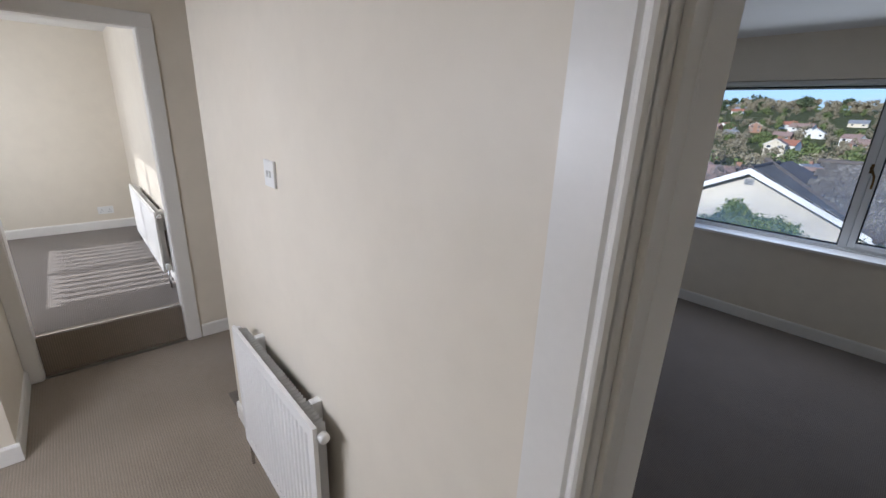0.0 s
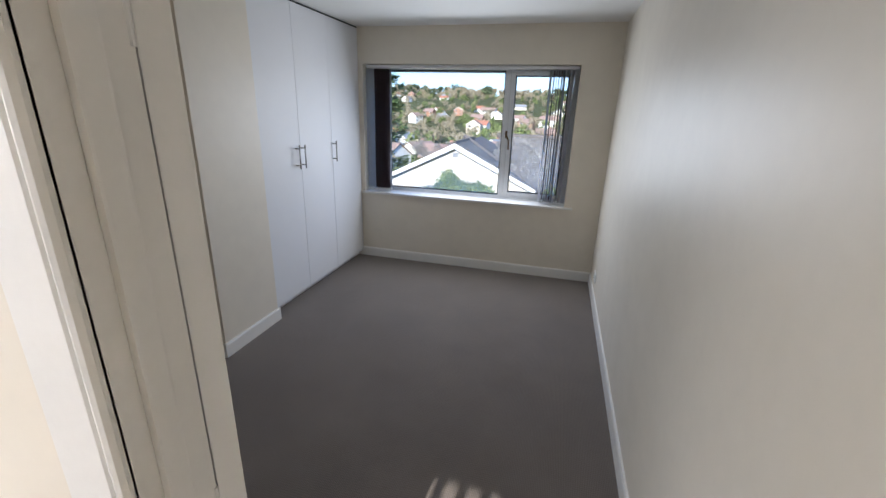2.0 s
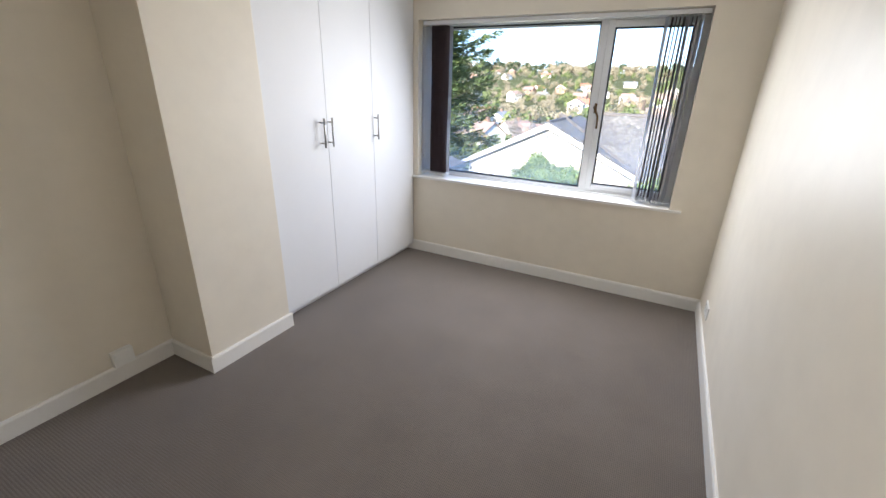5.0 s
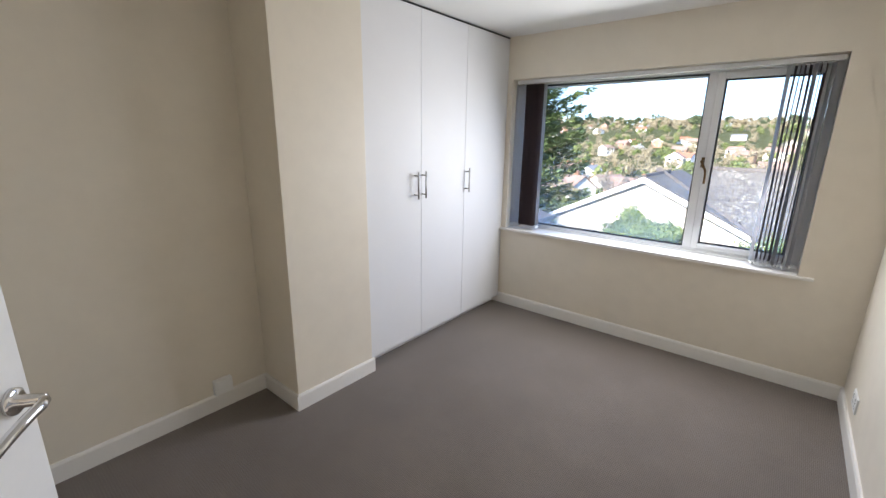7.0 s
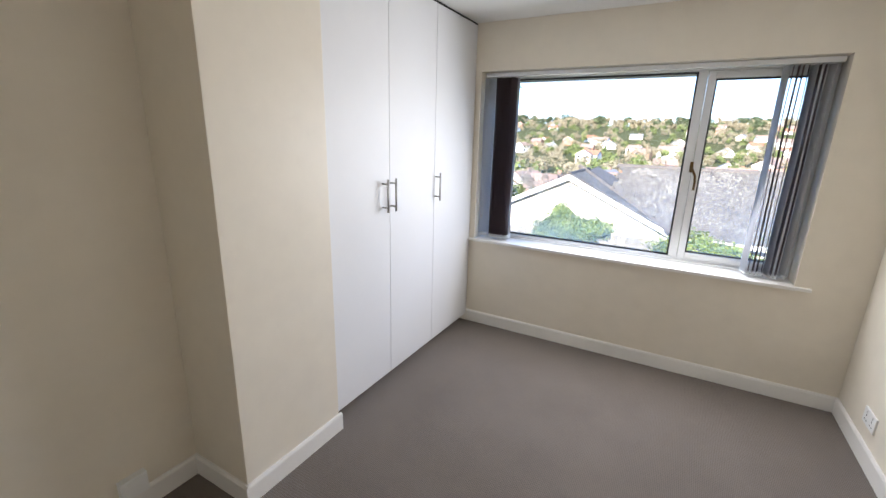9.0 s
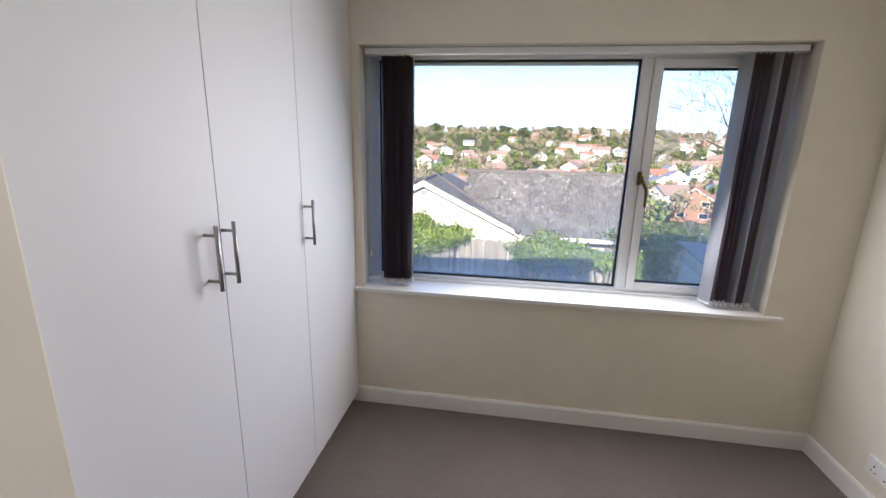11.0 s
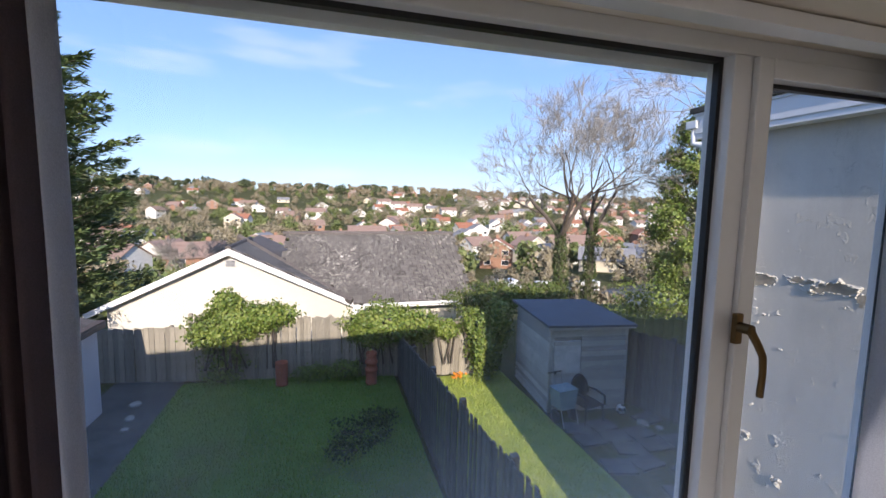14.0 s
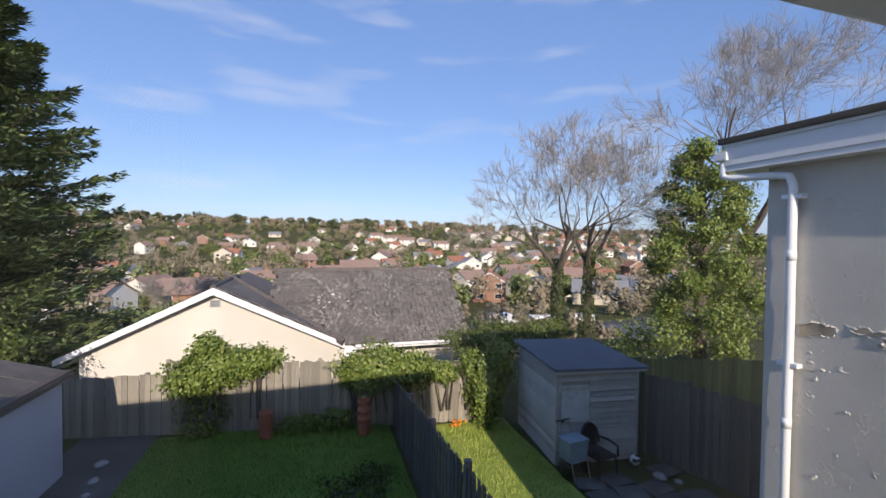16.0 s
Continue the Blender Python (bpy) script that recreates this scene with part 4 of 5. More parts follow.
# ---------------------------------------------------------------- fences
def fence(name, label, x0, y0, x1, y1, h0, h1, board=0.125, base=G, seed=1, timber=None):
    """Upright boards from one end to the other, on two rails, with posts."""
    rnd = random.Random(seed)
    timber = timber or M_FENCE
    d = Vector((x1 - x0, y1 - y0))
    n = max(2, int(d.length / board))
    f = thing(name, label, "fence", (x0, y0, base), math.degrees(math.atan2(d.y, d.x)))
    step = d.length / n
    shared = None
    for i in range(n):
        h = h0 + (h1 - h0) * (i + 0.5) / n + rnd.uniform(-0.03, 0.025)
        if shared is None:
            bm = box(-step / 2 + 0.003, -0.009, 0.0, step / 2 - 0.003, 0.009, 1.0, bevel=0)
            ob = part("board", bm, timber, f)
            shared = ob.data
        else:
            ob = new("board", shared)
            ob.parent = f
        ob.matrix_local = pose((i + 0.5) * step, 0.010 * (1 if i % 2 else -1) + rnd.uniform(-0.004, 0.004), 0.02, 0, rnd.uniform(-0.5, 0.5), rnd.uniform(-2, 2)) @ Matrix.Diagonal((1, 1, h, 1))
    for k in range(int(d.length / 1.8) + 1):
        s = min(k * 1.8, d.length - 0.05)
        h = h0 + (h1 - h0) * s / d.length
        bm = box(s - 0.045, 0.022, 0, s + 0.045, 0.112, h + 0.06, bevel=0.006)
        part("post", bm, timber, f)
    for z in (0.35, 0.85):
        bm = bmesh.new()
        a = [bm.verts.new(p) for p in ((0, 0.02, z * h0), (0, 0.06, z * h0), (0, 0.06, z * h0 + 0.08), (0, 0.02, z * h0 + 0.08))]
        b = [bm.verts.new(p) for p in ((d.length, 0.02, z * h1), (d.length, 0.06, z * h1), (d.length, 0.06, z * h1 + 0.08), (d.length, 0.02, z * h1 + 0.08))]
        bm.faces.new(a)
        bm.faces.new(b[::-1])
        for i in range(4):
            bm.faces.new((a[i], b[i], b[(i + 1) % 4], a[(i + 1) % 4]))
        part("rail", bm, timber, f)
    return f


fence("back_fence", "weathered grey timber board fence across the garden end", -5.35, 11.6, 0.0, 10.75, 1.78, 1.68, board=0.10, seed=2)
fence("back_fence", "dark low timber board fence beside the outbuilding", -7.6, 12.0, -5.35, 11.6, 1.42, 1.48, seed=3)
fence("back_fence", "sunlit weathered timber board fence behind the grass strip", 0.0, 10.72, 2.75, 10.35, 1.62, 1.62, seed=5)
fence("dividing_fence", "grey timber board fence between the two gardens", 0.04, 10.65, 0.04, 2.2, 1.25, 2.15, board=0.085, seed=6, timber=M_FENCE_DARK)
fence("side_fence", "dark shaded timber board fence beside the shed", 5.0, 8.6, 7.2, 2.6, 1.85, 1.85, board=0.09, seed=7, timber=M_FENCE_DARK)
fence("far_fence", "mossy timber board fence behind the side fence", 5.3, 9.6, 11.0, 7.8, 1.72, 1.72, board=0.13, seed=8, timber=M_FENCE_MOSS)

# ---------------------------------------------------------------- shed
shed = thing("shed", "silvered timber garden shed with a lapped board front", "shed", (3.1, 7.86, G + 0.02), -5.5)
SW, SD, SHF, SHB = 1.95, 2.15, 2.05, 2.12
part("wall", box(0.03, 0.03, 0, SW - 0.03, SD, SHF), M_SHEDW, shed, "silvered timber shed body")
nb = 17
bh = SHF / nb
def lap_board(x0, x1, z, y=0.0):
    bm = bmesh.new()
    a = [bm.verts.new((x0, y + p, z + h)) for p, h in ((-0.034, 0.0), (0.03, 0.0), (0.03, bh + 0.01), (0.014, bh + 0.01))]
    b = [bm.verts.new((x1, y + p, z + h)) for p, h in ((-0.034, 0.0), (0.03, 0.0), (0.03, bh + 0.01), (0.014, bh + 0.01))]
    bm.faces.new(a); bm.faces.new(b[::-1])
    for i in range(4):
        bm.faces.new((a[i], b[i], b[(i + 1) % 4], a[(i + 1) % 4]))
    bmesh.ops.recalc_face_normals(bm, faces=bm.faces[:])
    return bm
for i in range(nb):
    z = i * bh
    if z < 1.70:
        part("board", lap_board(0.78, SW - 0.04, z), M_SHEDW, shed)
        part("board", lap_board(0.0, 0.09, z), M_SHEDW, shed)
    else:
        part("board", lap_board(0.04, SW - 0.04, z), M_SHEDW, shed)
    bm = lap_board(0, SD, z)
    bm.transform(pose(0, SD, 0, 0, 0, -90))
    part("board", bm, M_SHEDW, shed)
sdoor = part("door", box(0.10, -0.012, 0.06, 0.77, 0.022, 1.70, bevel=0.004), plain("shed_door_ply", (0.55, 0.55, 0.53), 0.85, vary=0.2, grain=30, stain=5), shed, "pale weathered plywood shed door")
for z in (0.06, 0.85, 1.60):
    part("brace", box(0.10, -0.026, z, 0.77, -0.012, z + 0.09, bevel=0.003), M_SHEDW, sdoor)
part("latch", box(0.115, -0.04, 0.93, 0.16, -0.026, 1.0, bevel=0.003), M_DARK, sdoor)
for x in (-0.02, SW - 0.05):
    part("corner_trim", box(x, -0.03, 0, x + 0.06, 0.03, SHF, bevel=0.004), M_SHEDW, shed)
bm = box(-0.14, -0.18, 0, SW + 0.14, SD + 0.12, 0.055, bevel=0.008)
bm.transform(Matrix.Translation((0, 0, SHF + 0.03)) @ Matrix.Rotation(radians(1.5), 4, "X") @ Matrix.Rotation(radians(1.0), 4, "Y"))
roof_ = part("roof", bm, M_FELT, shed, "grey felt covered shed roof")
part("fascia", box(-0.12, -0.16, SHF - 0.05, SW + 0.12, -0.135, SHF + 0.03, bevel=0.003), M_SHEDW, roof_)


# ---------------------------------------------------------------- things in the garden
def chimney_pot(label, at, rings):
    p = thing("chimney_pot", label, "chimney pot", at)
    prof = [(0.11, 0.0), (0.15, 0.0), (0.155, 0.06), (0.145, 0.10), (0.15, 0.30)] + ([(0.15, 0.36), (0.17, 0.38), (0.17, 0.42), (0.14, 0.44), (0.14, 0.55), (0.165, 0.57), (0.165, 0.63), (0.13, 0.66), (0.13, 0.78), (0.145, 0.80), (0.145, 0.86)] if rings else [(0.155, 0.45), (0.15, 0.56), (0.16, 0.60), (0.155, 0.63)])
    bm = lathe(prof + [(prof[-1][0] - 0.025, prof[-1][1]), (prof[-1][0] - 0.03, prof[-1][1] - 0.2)], 28)
    part("body", bm, M_TERRA, p, "", True)
    return p


chimney_pot("plain terracotta chimney pot standing on the lawn", (-3.03, 10.80, G + 0.03), False)
chimney_pot("tall ringed terracotta chimney pot standing on the lawn", (-0.74, 10.38, G + 0.03), True)

chair = thing("garden_chair", "black plastic garden armchair beside the shed", "chair", (3.78, 7.32, G + 0.03), -170)
for x in (-0.24, 0.24):
    for y in (-0.22, 0.22):
        part("leg", tube([(x * 1.1, y * 1.15, 0), (x, y, 0.42)], 0.022, 8), M_BLACKP, chair)
    part("armrest", tube([(x * 1.1, 0.26, 0.42), (x * 1.12, 0.25, 0.62), (x * 1.12, 0.0, 0.66), (x * 1.05, -0.26, 0.62)], 0.026, 8), M_BLACKP, chair, "", True)
part("seat", box(-0.26, -0.25, 0.40, 0.26, 0.25, 0.43, bevel=0.012), M_BLACKP, chair)
bm = bmesh.new()
for k in range(9):
    a = -0.75 + 1.5 * k / 8
    box(-0.031, -0.010, 0.42, 0.031, 0.010, 0.50 + 0.42 * math.cos(a * 1.15), bm, 0.003, pose(0.31 * math.sin(a), -0.17 - 0.12 * math.cos(a), 0, 0, 0, -math.degrees(a) * 0.7))
tube([(0.34 * math.sin(-0.95 + 1.9 * k / 10), -0.18 - 0.13 * math.cos(-0.95 + 1.9 * k / 10), 0.50 + 0.44 * math.sin(math.pi * k / 10) ** 0.6) for k in range(11)], 0.026, 8, bm)
part("backrest", bm, M_BLACKP, chair, "arched plastic backrest")

cart = thing("garden_cart", "faded blue two-wheeled garden spreader cart", "cart", (3.23, 7.42, G + 0.03), 8)
bm = prism([(-0.20, 0.0), (0.20, 0.0), (0.25, 0.42), (-0.25, 0.42)], -0.18, 0.18)
bm.transform(Matrix.Translation((0, 0, 0.33)))
part("hopper", bm, M_BLUEP, cart, "faded blue metal hopper")
part("lid", box(-0.26, -0.19, 0.75, 0.26, 0.19, 0.775, bevel=0.006), M_BLUEP, cart)
for x in (-0.25, 0.25):
    w = lathe([(0.05, -0.02), (0.15, -0.025), (0.165, 0.0), (0.15, 0.025), (0.05, 0.02)], 20)
    w.transform(Matrix.Translation((x, -0.05, 0.165)) @ Matrix.Rotation(math.pi / 2, 4, "Y"))
    part("wheel", w, M_BLACKP, cart, "", True)
    part("leg", tube([(x * 0.8, -0.18, 0.36), (x * 0.8, -0.30, 0.0)], 0.012, 8), M_STEEL, cart)
    part("handle", tube([(x * 0.7, 0.16, 0.5), (x * 0.7, 0.34, 1.0)], 0.012, 8), M_STEEL, cart)
part("grip", tube([(-0.19, 0.34, 1.0), (0.19, 0.34, 1.0)], 0.016, 8), M_BLACKP, cart)


def ball_build(nt, b):
    v = coords(nt)
    vo = node(nt, "ShaderNodeTexVoronoi", Scale=11.0)
    nt.links.new(v, vo.inputs["Vector"])
    nt.links.new(ramp(nt, vo.outputs["Distance"], [(0.40, (0.03, 0.03, 0.03)), (0.46, (0.7, 0.7, 0.68))]), b.inputs["Base Color"])


bm = bmesh.new()
bmesh.ops.create_icosphere(bm, subdivisions=3, radius=0.11)
ball = link("football", bm, mat("football_panels", ball_build), True)
ball.matrix_world = pose(4.75, 7.38, G + 0.135)
tagged(ball, "scuffed black and white football on the ground", "ball")
M_STONE = plain("pale_stone", (0.36, 0.35, 0.33), 0.9, vary=0.25, grain=15)
for k, (x, y, s) in enumerate(((4.92, 6.85, 0.13), (5.15, 6.6, 0.08), (-6.05, 9.7, 0.10), (-5.95, 9.2, 0.07), (-6.2, 10.4, 0.12))):
    bm = bmesh.new()
    bmesh.ops.create_icosphere(bm, subdivisions=2, radius=s)
    for v in bm.verts:
        v.co *= 1 + 0.3 * noise.noise(v.co * 9 + Vector((k, 0, 0)))
        v.co.z *= 0.5
    ob = link("stone", bm, M_STONE)
    ob.matrix_world = pose(x, y, G + 0.045)
    tagged(ob, "pale rough stone lying on the paving", "stone", "loose stones")
patio = thing("patio", "worn grey paving slabs set unevenly in grass", "paving", (0, 0, G + 0.02), kind="structure")
rnd = random.Random(9)
for i in range(4):
    for j in range(7):
        if rnd.random() < 0.36:
            continue
        bm = box(-0.28, -0.21, -0.01, 0.28, 0.21, 0.035, bevel=0.006)
        ob = part("slab", bm, M_SLAB, patio)
        ob.matrix_local = pose(3.35 + i * 0.60 - j * 0.01, 7.0 - j * 0.46, 0.01 + rnd.uniform(0, 0.01), rnd.uniform(-1, 1), rnd.uniform(-1, 1), rnd.uniform(-14, 14) - 5)

# ivy over the back fence and the hedge by the shed
def ivy_mass(name, label, lumps, size=0.085, seed=3, material=None):
    t = thing(name, label, "ivy" if "ivy" in name else "shrub", lumps[0][0])
    o = Vector(lumps[0][0])
    spots = []
    for k, (c, r, n) in enumerate(lumps):
        spots += [(p - o, d) for p, d in clump(c, r, int(n * 2.3), seed + k, 0.60, 0.60)]
    leaves("foliage", spots, size * 0.66, material or M_IVY, t, seed, 1.25)
    bm = bmesh.new()
    rnd = random.Random(seed)
    for c, r, n in lumps:
        for k in range(4):
            b0 = Vector((c[0] + rnd.uniform(-0.4, 0.4) * r[0], c[1], min(c[2] - r[2] * 0.9, G + 0.4))) - o
            tube([b0, Vector(c) - o + Vector((rnd.uniform(-0.3, 0.3), 0, 0)), Vector(c) - o + Vector((rnd.uniform(-0.7, 0.7) * r[0], 0, r[2] * 0.6))], 0.02, 6, bm, [0.022, 0.015, 0.006])
    part("stem", bm, M_BARK, t)
    return t


ivy_mass("ivy", "bushy green ivy spilling over the back fence", [((-4.15, 11.2, -1.40), (0.95, 0.42, 0.48), 2600), ((-4.7, 11.25, -1.70), (0.65, 0.35, 0.42), 1100), ((-3.25, 11.1, -1.25), (0.65, 0.35, 0.33), 900), ((-4.35, 11.2, -0.90), (0.40, 0.3, 0.34), 700), ((-4.45, 11.3, -2.45), (0.6, 0.12, 0.55), 300)], 0.10, 11)
ivy_mass("ivy", "dense green ivy mound over the fence corner", [((-0.35, 10.75, -1.55), (0.95, 0.55, 0.55), 2600), ((0.55, 10.55, -1.65), (0.7, 0.5, 0.45), 1400), ((-0.9, 10.85, -1.75), (0.5, 0.4, 0.4), 900), ((1.35, 10.35, -1.7), (0.35, 0.22, 0.28), 420)], 0.10, 21)
ivy_mass("ivy_hedge", "dark ivy hedge between fence and shed", [((2.35, 10.0, -2.1), (0.45, 0.45, 1.0), 2600), ((2.75, 10.2, -1.6), (0.4, 0.5, 0.7), 1500), ((2.0, 10.25, -1.5), (0.3, 0.25, 0.4), 500)], 0.095, 31)
ivy_mass("border_shrub", "low dark shrubs along the foot of the fence", [((-2.2, 10.85, -2.85), (0.6, 0.25, 0.25), 700), ((-1.4, 10.75, -2.8), (0.5, 0.25, 0.3), 600), ((-4.6, 11.2, -2.9), (0.5, 0.2, 0.2), 300)], 0.07, 41)
ivy_mass("lawn_weeds", "dark low weeds in a bare patch of the lawn", [((-1.15, 7.9, G + 0.06), (0.70, 0.62, 0.12), 650), ((-0.75, 8.5, G + 0.05), (0.45, 0.40, 0.10), 260), ((-1.6, 7.3, G + 0.05), (0.35, 0.40, 0.09), 180)], 0.075, 45, M_DARKIVY)
ivy_mass("garden_shrub", "bright yellow-green shrub behind the shed", [((3.2, 11.6, -1.2), (1.6, 0.7, 0.55), 1600), ((5.2, 12.2, -1.2), (1.2, 0.6, 0.4), 900)], 0.10, 51, M_SHRUB)
ivy_mass("garden_shrub", "bright yellow-green shrub behind the outbuilding", [((-9.6, 12.2, -0.9), (1.3, 0.7, 0.75), 1500)], 0.10, 61, M_SHRUB)
bm = bmesh.new()
rnd = random.Random(8)
for k in range(26):
    m = pose(1.62 + rnd.gauss(0, 0.10), 10.05 + rnd.gauss(0, 0.06), G + 0.16 + rnd.uniform(-0.08, 0.10), rnd.uniform(0, 360), rnd.uniform(0, 60), 0)
    box(-0.028, -0.028, -0.004, 0.028, 0.028, 0.004, bm, 0, m)
tagged(link("flowers", bm, M_ORANGE), "small clump of orange flowers in the grass", "flowers", "", "stuff")

# ---------------------------------------------------------------- outbuilding by the path
outb = thing("outbuilding", "low lilac-grey rendered outbuilding with a tiled roof edge", "outbuilding", (-6.75, 10.15, G), 0)
part("wall", box(-3.0, -7.5, 0, 0, 0, 2.0, bevel=0.006), M_GREYREN, outb)
bm = bmesh.new()
box(-3.2, -7.6, 1.96, 0.12, 0.14, 2.12, bm, 0.008)
rf = part("roof", bm, plain("dark_fascia", (0.10, 0.075, 0.065), 0.7, vary=0.2), outb, "dark timber roof edge")
for j in range(16):
    for i in range(5):
        bm = box(-0.30, -0.19, 0.0, 0.30, 0.19, 0.022, bevel=0.003)
        ob = part("tile", bm, M_TILE, rf)
        ob.matrix_local = pose(-0.16 - i * 0.56, -0.05 - j * 0.385, 2.125 + i * 0.16 + 0.01 * (j % 2), 0, 16, 0)
# ---------------------------------------------------------------- the house next door
nextdoor = thing("neighbour_house", "flat-roofed rendered house next door with peeling paint", "house", (1.85, 2.65, G), 3.0)


def peel_build(nt, b):
    v = coords(nt)
    big, edge, fine = noise_of(nt, v, 1.3, 7, 0.62), noise_of(nt, v, 5, 6, 0.7), noise_of(nt, v, 40, 4)
    c = ramp(nt, big, [(0.30, (0.50, 0.48, 0.44)), (0.45, (0.59, 0.56, 0.50)), (0.6, (0.66, 0.62, 0.55)), (0.75, (0.71, 0.65, 0.55))])
    c = mix(nt, ramp(nt, edge, [(0.66, (0, 0, 0)), (0.70, (0.6, 0.6, 0.6))]), c, (0.60, 0.54, 0.44))
    c = mix(nt, 1.0, c, ramp(nt, fine, [(0.25, (0.8, 0.8, 0.8)), (0.75, (1, 1, 1))]), "MULTIPLY")
    nt.links.new(c, b.inputs["Base Color"])
    b.inputs["Roughness"].default_value = 0.9
    h = mix(nt, 0.75, fine, ramp(nt, edge, [(0.58, (0, 0, 0)), (0.62, (1, 1, 1))]))
    bump(nt, b, h, 0.5, 0.012)


M_PEEL = mat("peeling_render", peel_build)
wall_ = part("wall", box(0, -11.0, 0, 7.0, 0, 5.55, bevel=0.01), M_PEEL, nextdoor, "grey-cream render with blistered and peeling paint")
def fbm(p):
    return 0.5 * noise.noise(p) + 0.3 * noise.noise(p * 2.3 + Vector((5, 1, 2))) + 0.2 * noise.noise(p * 5.1 + Vector((1, 7, 3)))


def bare(y, z):
    """Above zero where the old paint has fallen off: a torn band and a few spots below it."""
    p = Vector((0.0, y * 4.2, z * 5.5))
    torn = 1 - min(1.0, abs(z - 4.20 - 0.035 * math.sin(y * 7)) / 0.13)
    return fbm(p) + 0.66 * torn - (0.44 if z < 4.05 else 0.52)


def lift(y, z):
    """How far the paint stands off the wall: curled lips round the bare patches, wrinkled blisters lower down."""
    b = bare(y, z)
    p = Vector((3.0, y * 5.0, z * 5.0))
    curl = max(0.0, 0.5 + 1.4 * noise.noise(p * 1.3))
    lip = 0.026 * curl * max(0.0, 1 + b / 0.13) ** 1.6 if b <= 0 else 0.0
    w = fbm(p * 1.5) - (0.29 if z < 4.1 else 0.5)
    lump = 0.009 * min(1.0, w / 0.16) * (0.55 + 0.9 * abs(noise.noise(p * 3.4))) if w > 0 and b <= 0 else 0.0
    return max(lip, lump)


flakes, bared = bmesh.new(), bmesh.new()
ny, nz = 150, 210
ring = [[(-1.95 + 1.68 * a / ny + 0.007 * noise.noise((a * 0.9, c * 0.9, 1)), 2.3 + 2.25 * c / nz + 0.007 * noise.noise((a * 0.9, c * 0.9, 7))) for c in range(nz + 1)] for a in range(ny + 1)]
high_ = [[lift(*q) for q in col] for col in ring]
open_ = [[bare(*q) > 0 for q in col] for col in ring]
vf, vb = {}, {}
for a in range(ny):
    for c in range(nz):
        q = ((a, c), (a, c + 1), (a + 1, c + 1), (a + 1, c))
        gone = sum(open_[m][n] for m, n in q)
        if gone >= 3:
            for k in q:
                if k not in vb:
                    vb[k] = bared.verts.new((-0.004, *ring[k[0]][k[1]]))
            bared.faces.new([vb[k] for k in q])
        elif max(high_[m][n] for m, n in q) > 0.0012:
            for k in q:
                if k not in vf:
                    vf[k] = flakes.verts.new((0.003 - high_[k[0]][k[1]] - (0.004 if high_[k[0]][k[1]] > 0.0012 else 0), *ring[k[0]][k[1]]))
            flakes.faces.new([vf[k] for k in q])
part("paint_flakes", flakes, M_PEEL, wall_, "curled and blistered old paint")
part("bare_patches", bared, plain("bare_sandy_render", (0.46, 0.38, 0.28), 0.95, vary=0.3, grain=60, stain=8, relief=0.5, depth=0.006), wall_, "bare sandy render where paint has fallen")
part("soffit", box(-0.15, -11.2, 5.50, 7.1, 0.27, 5.55), M_WHITE, nextdoor)
fas = part("fascia", box(-0.16, -11.2, 5.55, 7.1, 0.28, 5.72, bevel=0.006), M_WHITE, nextdoor, "white plastic fascia board")
part("fascia_lip", box(-0.175, -11.2, 5.72, 7.1, 0.295, 5.745, bevel=0.004), M_WHITE, fas)
part("roof", box(-0.20, -11.2, 5.745, 7.1, 0.32, 5.80, bevel=0.015), plain("mossy_felt", (0.055, 0.055, 0.05), 0.95, vary=0.35, grain=30, stain=3, relief=0.5, depth=0.01), nextdoor, "dark mossy felt roof edge")
pp = [(-0.13, 0.30, 5.60), (-0.13, 0.30, 5.46), (-0.12, 0.22, 5.44), (-0.07, -0.12, 5.42), (-0.06, -0.20, 5.40), (-0.055, -0.225, 5.33), (-0.055, -0.225, 4.5), (-0.05, -0.225, 4.3), (-0.055, -0.225, 3.6), (-0.055, -0.225, 0.0)]
pipe = part("downpipe", tube(pp, 0.034, 14), M_GUTTER, nextdoor, "white plastic rainwater downpipe", True)
part("hopper", box(-0.19, 0.24, 5.60, -0.09, 0.36, 5.68, bevel=0.012), M_GUTTER, pipe)
for z in (5.22, 3.86, 2.5):
    part("clip", box(-0.075, -0.30, z, -0.004, -0.15, z + 0.035, bevel=0.005), M_GUTTER, pipe)
    part("collar", tube([(-0.055, -0.225, z - 0.5), (-0.055, -0.225, z - 0.42)], 0.0365, 14), M_GUTTER, pipe, "", True)

# ---------------------------------------------------------------- bungalow beyond the fence
bung = thing("bungalow", "cream rendered bungalow with white gable boards and tiled roofs", "house", (0, 14.5, G))
AX, AZ = -4.97, 0.16 - G                              # gable ridge
SL = 0.487
def gz(x):
    return AZ - SL * abs(x - AX)
EZ = -1.80 - G
MS = 0.606
def mz(y):
    return EZ + MS * (y + 0.15)
bm = prism([(-8.55, 0.0), (-0.95, 0.0), (-0.95, gz(-0.95) - 0.12), (AX, AZ - 0.14), (-8.55, gz(-8.55) - 0.12)], 0.25, 7.0)
part("wall", bm, M_RENDW, bung, "sunlit cream rendered gable wall")
part("wall", box(-0.95, 0.55, 0, 3.1, 7.5, EZ - 0.02), M_RENDW, bung)
bm = bmesh.new()
for x0, x1 in ((-9.0, AX), (AX, -0.66)):
    v = [bm.verts.new((x, y, gz(x) + d)) for y in (0.0, 6.8) for x, d in ((x0, 0), (x1, 0), (x1, -0.10), (x0, -0.10))]
    for f in ((0, 1, 2, 3), (4, 7, 6, 5), (0, 4, 5, 1), (3, 2, 6, 7), (0, 3, 7, 4), (1, 5, 6, 2)):
        bm.faces.new([v[i] for i in f])
groof = part("roof", bm, M_TILE, bung, "grey-brown concrete tiled gable roof")
